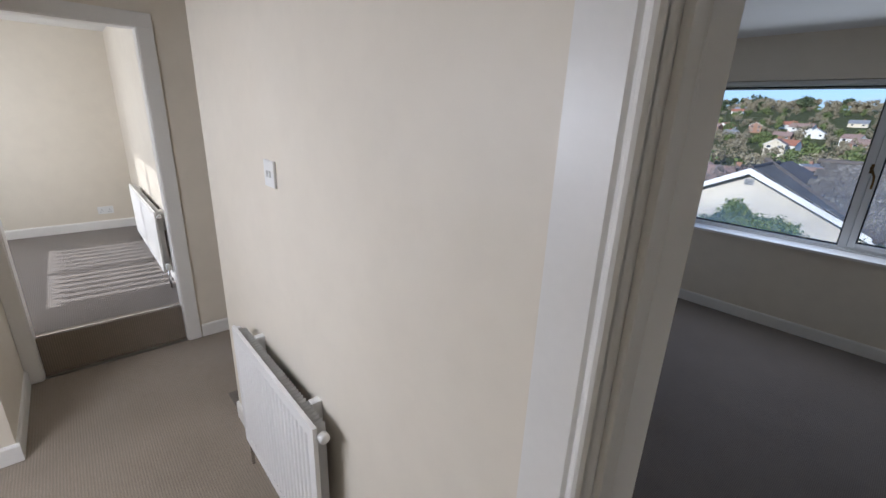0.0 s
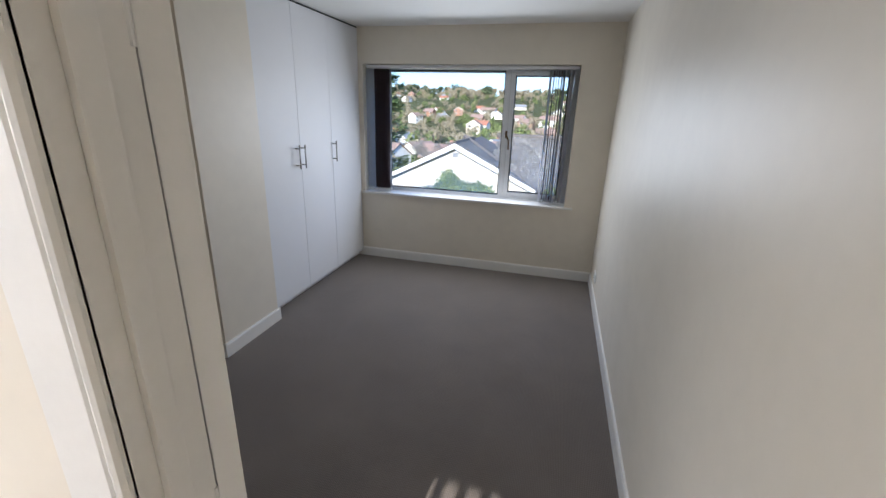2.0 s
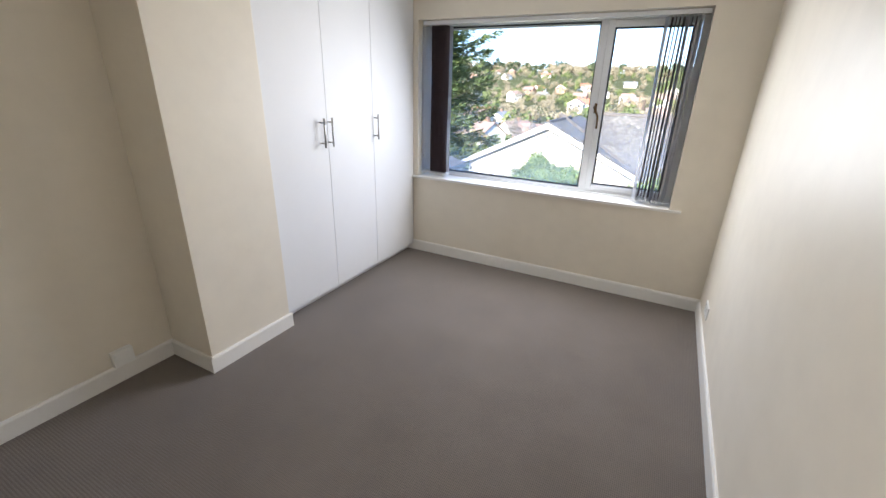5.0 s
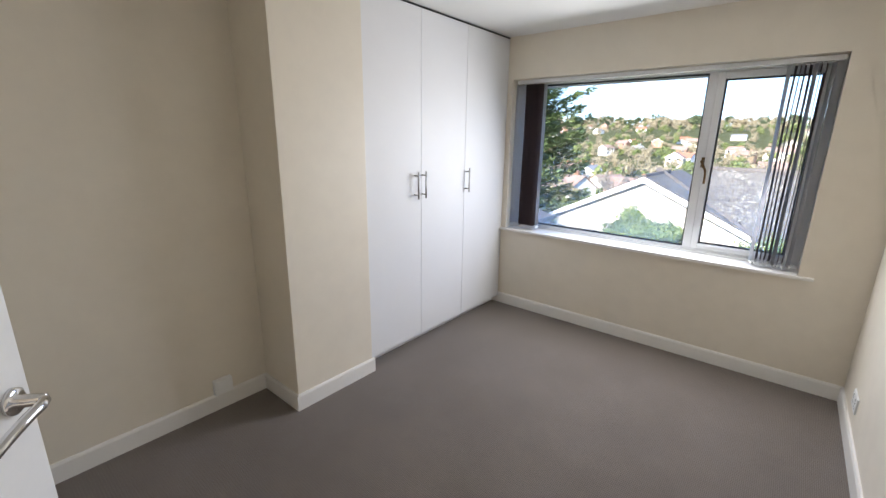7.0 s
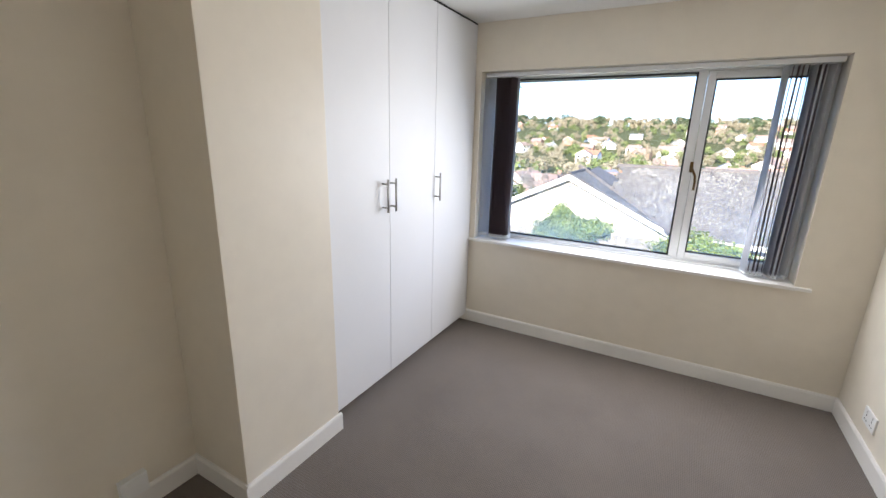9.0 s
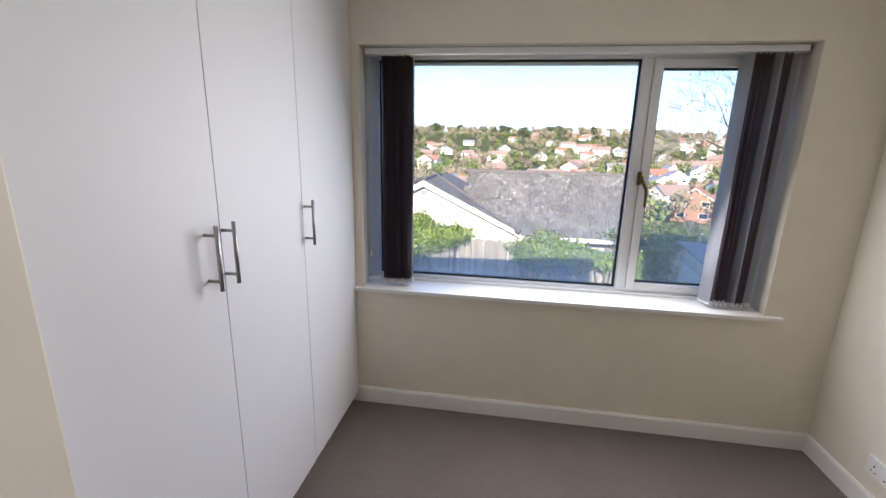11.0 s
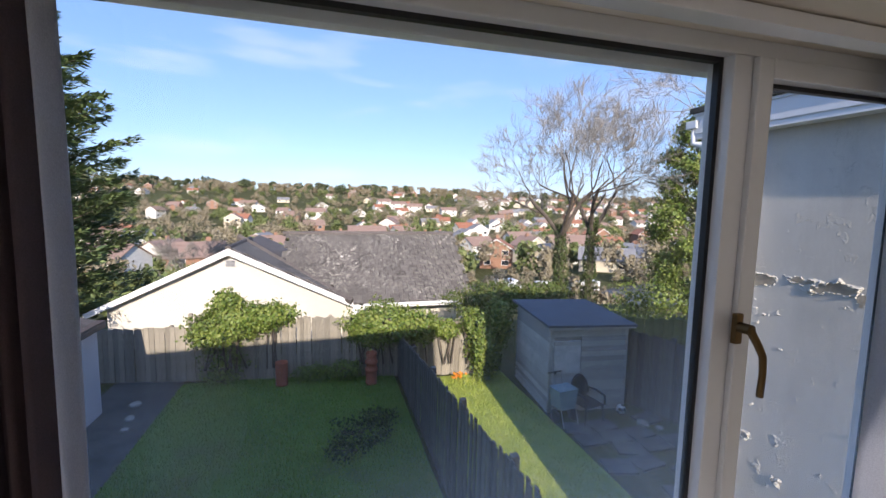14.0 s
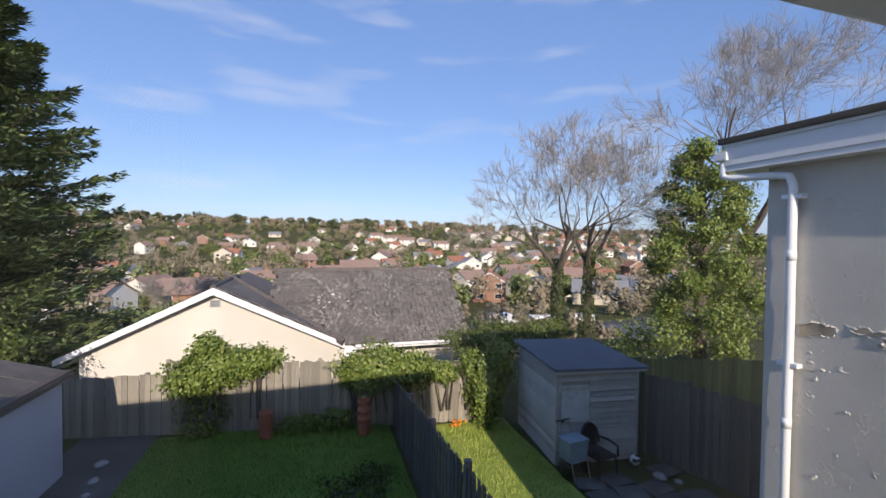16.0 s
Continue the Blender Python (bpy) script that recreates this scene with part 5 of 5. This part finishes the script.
bm = bmesh.new()
rz_ = mz(3.5)
v = [bm.verts.new(p) for p in ((-0.75, -0.15, EZ), (3.45, -0.15, EZ), (3.75, 3.5, rz_), (-3.6, 3.5, rz_), (-0.75, 7.2, EZ), (3.45, 7.2, EZ))]
bm.faces.new((v[0], v[1], v[2], v[3]))
bm.faces.new((v[3], v[2], v[5], v[4]))
bm.faces.new((v[1], v[5], v[2]))
bmesh.ops.solidify(bm, geom=bm.faces[:], thickness=0.08)
mroof = part("roof", bm, M_TILE, bung, "grey-brown concrete tiled main roof with pale lichen")
# barge boards, gutter, vent
for s, xe in ((-1, -9.05), (1, -0.62)):
    bm = bmesh.new()
    v = [bm.verts.new((x, y, gz(x) + d)) for y in (-0.05, 0.0) for x, d in ((xe, 0.02), (AX, 0.02), (AX, -0.20), (xe, -0.16))]
    for f in ((0, 1, 2, 3), (4, 7, 6, 5), (0, 4, 5, 1), (3, 2, 6, 7), (0, 3, 7, 4), (1, 5, 6, 2)):
        bm.faces.new([v[i] for i in f])
    bmesh.ops.recalc_face_normals(bm, faces=bm.faces[:])
    part("barge_board", bm, M_WHITE, groof, "white painted barge board")
part("barge_end", box(-0.98, -0.055, gz(-0.62) - 0.28, -0.60, 0.02, gz(-0.62) - 0.02, bevel=0.01), M_WHITE, groof)
part("gutter", box(-0.62, -0.24, EZ - 0.10, 3.5, -0.14, EZ - 0.02, bevel=0.02), M_WHITE, mroof, "white eaves gutter")
part("fascia", box(-0.62, -0.13, EZ - 0.20, 3.45, -0.10, EZ - 0.06), M_WHITE, mroof)
vent = part("gable_vent", box(-5.12, 0.22, AZ - 0.62, -4.80, 0.26, AZ - 0.38, bevel=0.005), plain("grey_vent", (0.45, 0.45, 0.46), 0.6), bung, "grey louvred gable vent")
for k in range(4):
    part("louvre", box(-5.09, 0.20, AZ - 0.59 + k * 0.05, -4.83, 0.222, AZ - 0.57 + k * 0.05), M_FELT, vent)


def lichen_build(nt, b):
    oi = nt.nodes.new("ShaderNodeObjectInfo")
    g = nt.nodes.new("ShaderNodeNewGeometry")
    spot = noise_of(nt, g.outputs["Position"], 12.0, 4, 0.8)
    patch = noise_of(nt, g.outputs["Position"], 0.8, 3)
    c = ramp(nt, noise_of(nt, g.outputs["Position"], 14, 4), [(0.3, (0.085, 0.075, 0.068)), (0.7, (0.165, 0.145, 0.130))])
    c = mix(nt, 1.0, c, ramp(nt, oi.outputs["Random"], [(0, (0.66, 0.66, 0.66)), (1, (1, 1, 1))]), "MULTIPLY")
    grown = mix(nt, 1.0, ramp(nt, spot, [(0.55, (0, 0, 0)), (0.60, (1, 1, 1))]), ramp(nt, patch, [(0.38, (0.25, 0.25, 0.25)), (0.6, (1, 1, 1))]), "MULTIPLY")
    c = mix(nt, grown, c, (0.50, 0.47, 0.40))
    nt.links.new(c, b.inputs["Base Color"])
    b.inputs["Roughness"].default_value = 0.92


M_TILEL = mat("lichened_roof_tile", lichen_build)
tile_mesh = None


def tile_at(parent, m):
    global tile_mesh
    if tile_mesh is None:
        bm = box(-0.162, -0.20, 0.0, 0.162, 0.20, 0.042, bevel=0)
        for vv in bm.verts:
            if vv.co.z > 0.01 and abs(vv.co.x) > 0.1:
                vv.co.z -= 0.008
        ob = part("tile", bm, M_TILEL, parent)
        tile_mesh = ob.data
    else:
        ob = new("tile", tile_mesh)
        ob.parent = parent
    ob.matrix_local = m
    return ob


ma = math.degrees(math.atan(MS))
for r in range(13):
    for c in range(22):
        y = -0.02 + r * 0.285
        x = 3.25 - c * 0.338 + (0.17 if r % 2 else 0) + y * 0.06
        if mz(y) < gz(x) + 0.02 or y > 3.45 or x < -3.4:
            continue
        tile_at(mroof, pose(x, y, mz(y) + 0.022, ma + 3.8, 0, 0))
ga = math.degrees(math.atan(SL))
for r in range(13):
    for c in range(12):
        x = -0.80 - r * 0.325
        y = 0.17 + c * 0.338 + (0.17 if r % 2 else 0)
        if x < AX + 0.1 or mz(y) > gz(x) + 0.05:
            continue
        tile_at(groof, pose(x, y, gz(x) + 0.026, 0, 0, 90) @ pose(0, 0, 0, ga + 3.8, 0, 0))
bm = bmesh.new()
tube([(-3.6, 3.5, rz_ + 0.02), (3.75, 3.5, rz_ + 0.02)], 0.11, 8, bm)
part("ridge", bm, M_TILE, mroof)
bm = bmesh.new()
tube([(AX + (AZ - mz(y)) / SL, y, mz(y) + 0.03) for y in (-0.1, 0.8, 1.7, 2.6, 3.3)], 0.13, 6, bm)
part("valley", bm, M_TILE, mroof, "mortared valley between the roofs")
part("ridge", tube([(AX, 0.0, AZ + 0.02), (AX, 4.2, AZ + 0.02)], 0.10, 8), M_TILE, groof)


# ---------------------------------------------------------------- trees
def branch(bm, p, d, length, radius, depth, rnd, spread=0.5, up=0.25):
    """One limb and the limbs that grow from it; bm: the mesh of the limbs and that of the twigs."""
    n = 4
    pts, rad = [p.copy()], [radius]
    q, w = p.copy(), d.copy()
    for k in range(n):
        w = (w + Vector((rnd.gauss(0, 0.11), rnd.gauss(0, 0.11), rnd.gauss(0, 0.08) + up * 0.12))).normalized()
        q = q + w * length / n
        pts.append(q.copy())
        rad.append(radius * (1 - 0.36 * (k + 1) / n))
    tube(pts, radius, 7 if radius > 0.06 else (5 if radius > 0.02 else 3), bm[0] if radius > 0.032 else bm[1], rad, caps=False)
    if depth == 0:
        return
    kids = 3 if depth > 2 else 4
    for k in range(kids):
        f = rnd.uniform(0.35, 1.0) if k else 1.0
        i = min(n, max(1, round(f * n)))
        side = w.orthogonal().normalized()
        side.rotate(Matrix.Rotation(rnd.uniform(0, 6.28), 3, w))
        nd = (w + side * rnd.uniform(spread * 0.5, spread * 1.25) + Vector((0, 0, up * 0.5))).normalized()
        branch(bm, pts[i], nd, length * rnd.uniform(0.6, 0.82), max(rad[i] * rnd.uniform(0.42, 0.66), 0.008), depth - 1, rnd, spread, up)


def bare_tree(label, at, height, seed, spread=0.55, ivy=0.0, lean=(0, 0), girth=0.16, forks=3):
    rnd = random.Random(seed)
    t = thing("bare_tree", label, "tree", at)
    tr = bmesh.new()
    fork = height * 0.34
    tube([(0, 0, 0), (0.05 + lean[0] * 0.3, lean[1] * 0.3, fork * 0.4), (lean[0], lean[1], fork)], girth, 10, tr, [girth * 1.25, girth, girth * 0.8])
    part("trunk", tr, M_BARK, t)
    cr = bmesh.new(), bmesh.new()
    for k in range(forks):
        a = 6.28 * k / forks + rnd.uniform(-0.3, 0.3)
        d = Vector((math.cos(a) * spread * 0.8, math.sin(a) * spread * 0.8, 1)).normalized()
        branch(cr, Vector((lean[0], lean[1], fork)), d, height * 0.215, girth * 0.62, 6, rnd, spread, 0.12)
    part("limbs", cr[0], M_BARK, t)
    part("twigs", cr[1], M_TWIG, t, "fine pale leafless twigs")
    if ivy:
        spots = []
        for k in range(2600):
            z = rnd.uniform(0.05, ivy)
            a = rnd.uniform(0, 6.28)
            r = (0.34 + 0.22 * noise.noise((a, z * 1.5, seed)) + 0.10 * rnd.random()) * (1.1 - 0.5 * z / ivy)
            spots.append((Vector((lean[0] * z / fork + r * math.cos(a), lean[1] * z / fork + r * math.sin(a), z)), Vector((math.cos(a), math.sin(a), 0.2))))
        leaves("ivy", spots, 0.085, M_DARKIVY, t, seed, 1.2)
    return t


bare_tree("leafless tree with a trunk wrapped in ivy", (9.5, 18.0, land(9.5, 18) - 0.1), 12.2, 3, 0.80, 4.8, (-0.1, 0.0), 0.20)
bare_tree("leafless forked tree with an ivy-clad trunk", (11.2, 18.2, land(11.2, 18) - 0.1), 12.6, 7, 0.75, 5.2, (0.15, 0.0), 0.20)
bare_tree("tall pale leafless tree behind the ivy-covered tree", (17.4, 15.0, land(17, 15) - 0.1), 16.5, 12, 0.75, 0, (0.5, 0), 0.24, 4)


def evergreen(label, at, height, radius, seed):
    t = thing("ivy_covered_tree", label, "tree", at)
    rnd = random.Random(seed)
    part("trunk", tube([(0, 0, 0), (0.1, 0, height * 0.5), (0, 0.1, height * 0.95)], 0.2, 9, None, [0.28, 0.2, 0.05]), M_BARK, t)
    lb = bmesh.new()
    spots = []
    for k in range(34):
        z = height * (0.03 + 0.93 * (k / 34) )
        a = k * 2.4
        f = (1.0 - 0.75 * max(0.0, z / height - 0.3)) * rnd.uniform(0.75, 1.2)
        r = radius * 0.70 * f * rnd.uniform(0.7, 1.1)
        c = Vector((r * math.cos(a), r * math.sin(a), z))
        tube([(0, 0, z * 0.8), c], 0.04, 5, lb, [0.05, 0.015])
        s = radius * rnd.uniform(0.22, 0.46) * (1.1 - 0.5 * z / height)
        spots += clump(c, (s, s, s * 0.85), 1500, seed + k, 0.40, 0.75)
    part("limbs", lb, M_BARK, t)
    leaves("crown", spots, 0.088, M_IVY, t, seed, 1.3)
    return t


evergreen("tall tree thickly covered in glossy ivy leaves", (13.2, 13.4, land(13, 13)), 9.2, 2.7, 71)


def conifer(label, at, height, radius, seed):
    """Drooping sprays in uneven tiers round one trunk."""
    t = thing("conifer", label, "tree", at)
    rnd = random.Random(seed)
    part("trunk", tube([(0, 0, 0), (0, 0, height)], 0.2, 9, None, [0.30, 0.04]), M_BARK, t)
    limbs = bmesh.new()
    verts, faces = [], []
    count = 300
    for k in range(count):
        f = 0.05 + 0.94 * k / count
        z = height * f + rnd.gauss(0, 0.2)
        a = k * 2.399 + rnd.uniform(-0.3, 0.3)
        reach = radius * max(0.02, 1 - f) ** 0.62 * (0.80 + 0.42 * min(1.0, f / 0.33)) * rnd.uniform(0.68, 1.10)
        out_ = Vector((math.cos(a), math.sin(a), 0))
        side = Vector((-math.sin(a), math.cos(a), 0))
        up = Vector((0, 0, 1))
        rise = rnd.uniform(0.10, 0.30)
        tube([(0, 0, z - 0.1), out_ * reach * 0.55 + up * z, out_ * reach * 0.95 + up * (z + rise * reach * 0.7)], 0.02, 4, limbs, [0.04, 0.02, 0.008], caps=False)
        for j in range(300):
            g = rnd.uniform(0.12, 1.0) ** 0.75
            w = (0.22 + 0.15 * reach) * math.sin(math.pi * min(1, 0.15 + 0.80 * g))
            s_ = rnd.gauss(0, w * 0.6)
            p = out_ * reach * g + side * s_ + up * (z + rise * reach * g * g - abs(rnd.gauss(0, 0.13)) - 0.25 * abs(s_))
            d = (out_ * rnd.uniform(0.5, 1.1) + side * (0.9 * s_ / max(w, 0.1) + rnd.gauss(0, 0.35)) + up * rnd.gauss(0.12, 0.30)).normalized()
            e = d.cross(up).normalized()
            e = (e + up * rnd.gauss(0, 0.5)).normalized()
            ln, wd = rnd.uniform(0.16, 0.34), rnd.uniform(0.028, 0.055)
            i = len(verts)
            verts += [p - e * wd * 0.6, p + d * ln * 0.45 - e * wd, p + d * ln + up * 0.02, p + d * ln * 0.45 + e * wd, p + e * wd * 0.6]
            faces += [(i, i + 1, i + 3, i + 4), (i + 1, i + 2, i + 3)]
    part("limbs", limbs, M_BARK, t)
    me = bpy.data.meshes.new("crown")
    me.from_pydata([tuple(v) for v in verts], [], faces)
    me.materials.append(M_CONIFER)
    crown = new("crown", me)
    crown.parent = t
    tagged(crown, "dense layered dark green sprays", kind="stuff")
    return t


conifer("tall dark green conifer with layered drooping sprays", (-12.3, 16.5, land(-12, 16.5)), 14.0, 4.5, 81)

# a tangled leafless shrub and dark evergreens beyond the bungalow
bare_tree("broad twiggy leafless shrub beyond the bungalow", (-13.5, 42.0, land(-13, 42)), 8.0, 91, 0.8, 0, (0, 0), 0.14, 5)


# ---------------------------------------------------------------- the town on the hill
M_ROOFS = [plain("town_roof_brown", (0.30, 0.20, 0.16), 0.9, vary=0.2), plain("town_roof_grey", (0.24, 0.24, 0.25), 0.9, vary=0.2), plain("town_roof_red", (0.36, 0.15, 0.09), 0.9, vary=0.2), plain("town_roof_slate", (0.065, 0.08, 0.11), 0.7, vary=0.2)]
M_WALLS = [plain("town_white_render", (0.68, 0.66, 0.61), 0.9, vary=0.06), plain("town_cream_render", (0.60, 0.53, 0.41), 0.9, vary=0.06), plain("town_brick", (0.33, 0.18, 0.12), 0.9, vary=0.15)]
M_PANE = plain("town_window", (0.03, 0.035, 0.045), 0.15, vary=0.1, relief=0)


def town_house(wide, deep, high, wall_m, roof_m, label, gable_front):
    h = thing("town_house", label, "house", (0, 0, 0), 0, "houses on the hillside")
    rise = (wide if gable_front else deep) * 0.30
    if gable_front:
        bm = prism([(-wide / 2, -3.0), (wide / 2, -3.0), (wide / 2, high), (0, high + rise), (-wide / 2, high)], -deep / 2, deep / 2)
    else:
        bm = prism([(-deep / 2, -3.0), (deep / 2, -3.0), (deep / 2, high), (0, high + rise), (-deep / 2, high)], -wide / 2, wide / 2)
        bm.transform(Matrix.Rotation(math.pi / 2, 4, "Z"))
    part("wall", bm, wall_m, h)
    half, run = (wide / 2, deep / 2 + 0.3) if gable_front else (deep / 2, wide / 2 + 0.3)
    o = 0.45
    k = rise / half
    bm = prism([(-half - o, high - o * k), (0, high + rise), (half + o, high - o * k), (half + o, high - o * k + 0.16), (0, high + rise + 0.18), (-half - o, high - o * k + 0.16)], -run, run)
    if not gable_front:
        bm.transform(Matrix.Rotation(math.pi / 2, 4, "Z"))
    rf = part("roof", bm, roof_m, h)
    part("chimney", box(-0.4, -0.3, high + rise - 0.5, 0.4, 0.3, high + rise + 0.9, m=Matrix.Translation((wide * 0.22 if not gable_front else 0.0, 0.8, 0))), M_WALLS[2], rf)
    if gable_front:
        bm = bmesh.new()
        for s in (-1, 1):
            v = [bm.verts.new((s * a, y, b)) for y in (-run - 0.06, -run) for a, b in ((half + o, high - o * k - 0.15), (0, high + rise - 0.1), (0, high + rise + 0.2), (half + o, high - o * k + 0.2))]
            for f in ((0, 1, 2, 3), (4, 7, 6, 5), (0, 4, 5, 1), (3, 2, 6, 7), (0, 3, 7, 4), (1, 5, 6, 2)):
                bm.faces.new([v[i] for i in f])
        part("barge_board", bm, M_WALLS[0], rf)
    for x in (-wide * 0.27, wide * 0.27):
        for z in ((0.9, 3.4) if high > 4 else (0.9,)):
            w = part("window", box(x - 0.85, -deep / 2 - 0.06, z, x + 0.85, -deep / 2 + 0.02, z + 1.25), M_WHITE, h)
            part("pane", box(x - 0.75, -deep / 2 - 0.075, z + 0.1, x + 0.75, -deep / 2 - 0.05, z + 1.15), M_PANE, w)
    return h


kinds = []
words = (("white rendered", "cream rendered", "red brick"), ("brown tiled", "grey slate", "red tiled", "blue slate"))
for i, (wi, ri, w, d, hh, g) in enumerate(((0, 0, 9, 7, 5.0, False), (1, 0, 8, 7, 5.0, True), (0, 1, 10, 8, 2.8, True), (2, 0, 9, 7, 5.0, False), (0, 2, 11, 8, 2.8, False), (1, 1, 12, 8, 2.8, False), (2, 2, 8, 8, 4.8, True), (0, 0, 14, 8, 5.2, False), (0, 3, 11, 9, 2.8, False))):
    kinds.append(town_house(w, d, hh, M_WALLS[wi], M_ROOFS[ri], "%s house with a %s roof on the far hillside" % (words[0][wi], words[1][ri]), g))
rnd = random.Random(77)
spots = []
placed = {}


def put_house(k, x, y, turn):
    m = pose(x, y, land(x, y) + 0.2, 0, 0, turn)
    if k in placed:
        copy_thing(kinds[k], m)
    else:
        kinds[k].matrix_world = m
        placed[k] = True
    spots.append((x, y))


# a terrace of white gabled houses, then the scattered rest
for k in range(4):
    put_house(2, 8 + k * 16, 345, 4)
for k, x, y, turn in ((8, 36, 40, -25), (8, 60, 105, 20), (0, 42, 118, 20), (6, 40, 98, -25), (1, 55, 110, 15), (7, 76, 122, -8), (4, 92, 112, 12), (5, 62, 84, -35), (0, 66, 140, 5), (4, 104, 140, -15), (5, 84, 160, 8), (1, 30, 135, 0), (3, -24, 82, 15), (0, -34, 74, -20), (6, 112, 158, 10), (2, 78, 92, 25)):
    put_house(k, x, y, turn)
tries = 0
while len(spots) < 225 and tries < 9000:
    tries += 1
    y = 95 + 560 * rnd.random() ** 0.85
    x = rnd.uniform(-0.50 * y, 1.25 * y)
    if any((x - a) ** 2 + ((y - b) * 0.9) ** 2 < 13.5 ** 2 for a, b in spots):
        continue
    if (x < 0 and rnd.random() < 0.5) or (y > 420 and rnd.random() < 0.55):
        continue
    put_house(rnd.choice((0, 0, 1, 2, 3, 4, 4, 5, 6, 7, 2)), x, y, rnd.choice((0, 0, 8, -10, 15, -20, 70)))


def far_trees(name, label, count, material, seed, low, high, ymin, ymax, tall, leaf, bare=False, sky=False):
    """Woods and garden trees too many to count: trunks with clumps of leaf, in one mesh."""
    rnd = random.Random(seed)
    pts = []
    n = 0
    while n < count:
        y = ymin + (ymax - ymin) * rnd.random()
        x = rnd.uniform(low * y, high * y)
        if any((x - a) ** 2 + (y - b) ** 2 < 6.5 ** 2 for a, b in spots):
            continue
        n += 1
        h = tall * rnd.uniform(0.6, 1.25)
        z = land(x, y)
        for k in range(7):
            c = Vector((x + rnd.gauss(0, h * 0.16), y + rnd.gauss(0, h * 0.16), z + h * rnd.uniform(0.18, 0.72)))
            s = h * rnd.uniform(0.16, 0.27)
            pts += clump(c, (s, s, s * 0.9), 44, seed * 100 + n * 7 + k, 0.5, 0.5)
    return leaves(name, pts, leaf, material, None, seed, 1.4, label)


M_FARG = island("hillside_green", [(0.09, 0.125, 0.04), (0.15, 0.19, 0.06), (0.22, 0.24, 0.09)], 0.8)
M_FARB = island("hillside_bare_wood", [(0.20, 0.17, 0.115), (0.29, 0.245, 0.165), (0.36, 0.31, 0.20)], 0.9)
M_FARD = island("hillside_dark_evergreen", [(0.04, 0.06, 0.03), (0.07, 0.095, 0.04), (0.11, 0.13, 0.06)], 0.8)
far_trees("hillside_trees", "green garden trees between the hillside houses", 380, M_FARG, 5, -0.55, 1.3, 75, 660, 8.5, 0.85)
far_trees("hillside_bare_trees", "brown leafless trees between the hillside houses", 720, M_FARB, 6, -0.55, 1.35, 62, 700, 8.5, 0.62)
far_trees("skyline_trees", "dark evergreen woods along the skyline", 75, M_FARD, 7, -0.6, 0.6, 640, 800, 17.0, 2.0)
far_trees("skyline_bare_trees", "leafless woods along the skyline", 420, M_FARB, 8, -0.6, 1.5, 650, 840, 14.0, 1.8)
far_trees("valley_trees", "green trees and bushes down in the valley", 40, M_FARG, 9, -0.5, 0.1, 38, 80, 5.0, 0.45)
far_trees("valley_bare_trees", "leafless bushes down in the valley", 60, M_FARB, 10, -0.3, 1.1, 30, 75, 3.4, 0.3)

# street with parked vans
M_ROAD = plain("asphalt", (0.06, 0.06, 0.063), 0.9, vary=0.2, grain=20)
structure("road", sheet(14, 52, 60, 57.5, 40, 6, lambda x, y: land(x, y) + 0.25), M_ROAD, "grey asphalt street down the slope")
M_VAN = plain("white_van_paint", (0.75, 0.75, 0.75), 0.3, vary=0.05, relief=0)
van = thing("parked_van", "white van parked on the street", "van", (0, 0, 0), 0, "parked vans")
bm = prism([(-2.4, 0.35), (2.4, 0.35), (2.4, 1.1), (1.75, 1.3), (1.2, 2.1), (-2.4, 2.15)], -0.95, 0.95)
bmesh.ops.bevel(bm, geom=bm.edges[:], offset=0.08, segments=2, affect="EDGES")
part("body", bm, M_VAN, van)
part("windscreen", box(1.1, -0.97, 1.30, 1.62, 0.97, 1.85), M_PANE, van)
for x in (-1.5, 1.5):
    for y in (-0.85, 0.85):
        w = lathe([(0.15, -0.11), (0.34, -0.11), (0.36, 0.0), (0.34, 0.11), (0.15, 0.11)], 18)
        w.transform(Matrix.Translation((x, y, 0.36)) @ Matrix.Rotation(math.pi / 2, 4, "X"))
        part("wheel", w, M_BLACKP, van, "", True)
van.matrix_world = pose(23.5, 55.0, land(23.5, 55) + 0.27, 0, 0, 5)
copy_thing(van, pose(31.0, 55.6, land(31, 55.6) + 0.27, 0, 0, -8))
copy_thing(van, pose(37.0, 56.2, land(37, 56.2) + 0.27, 0, 0, 172))
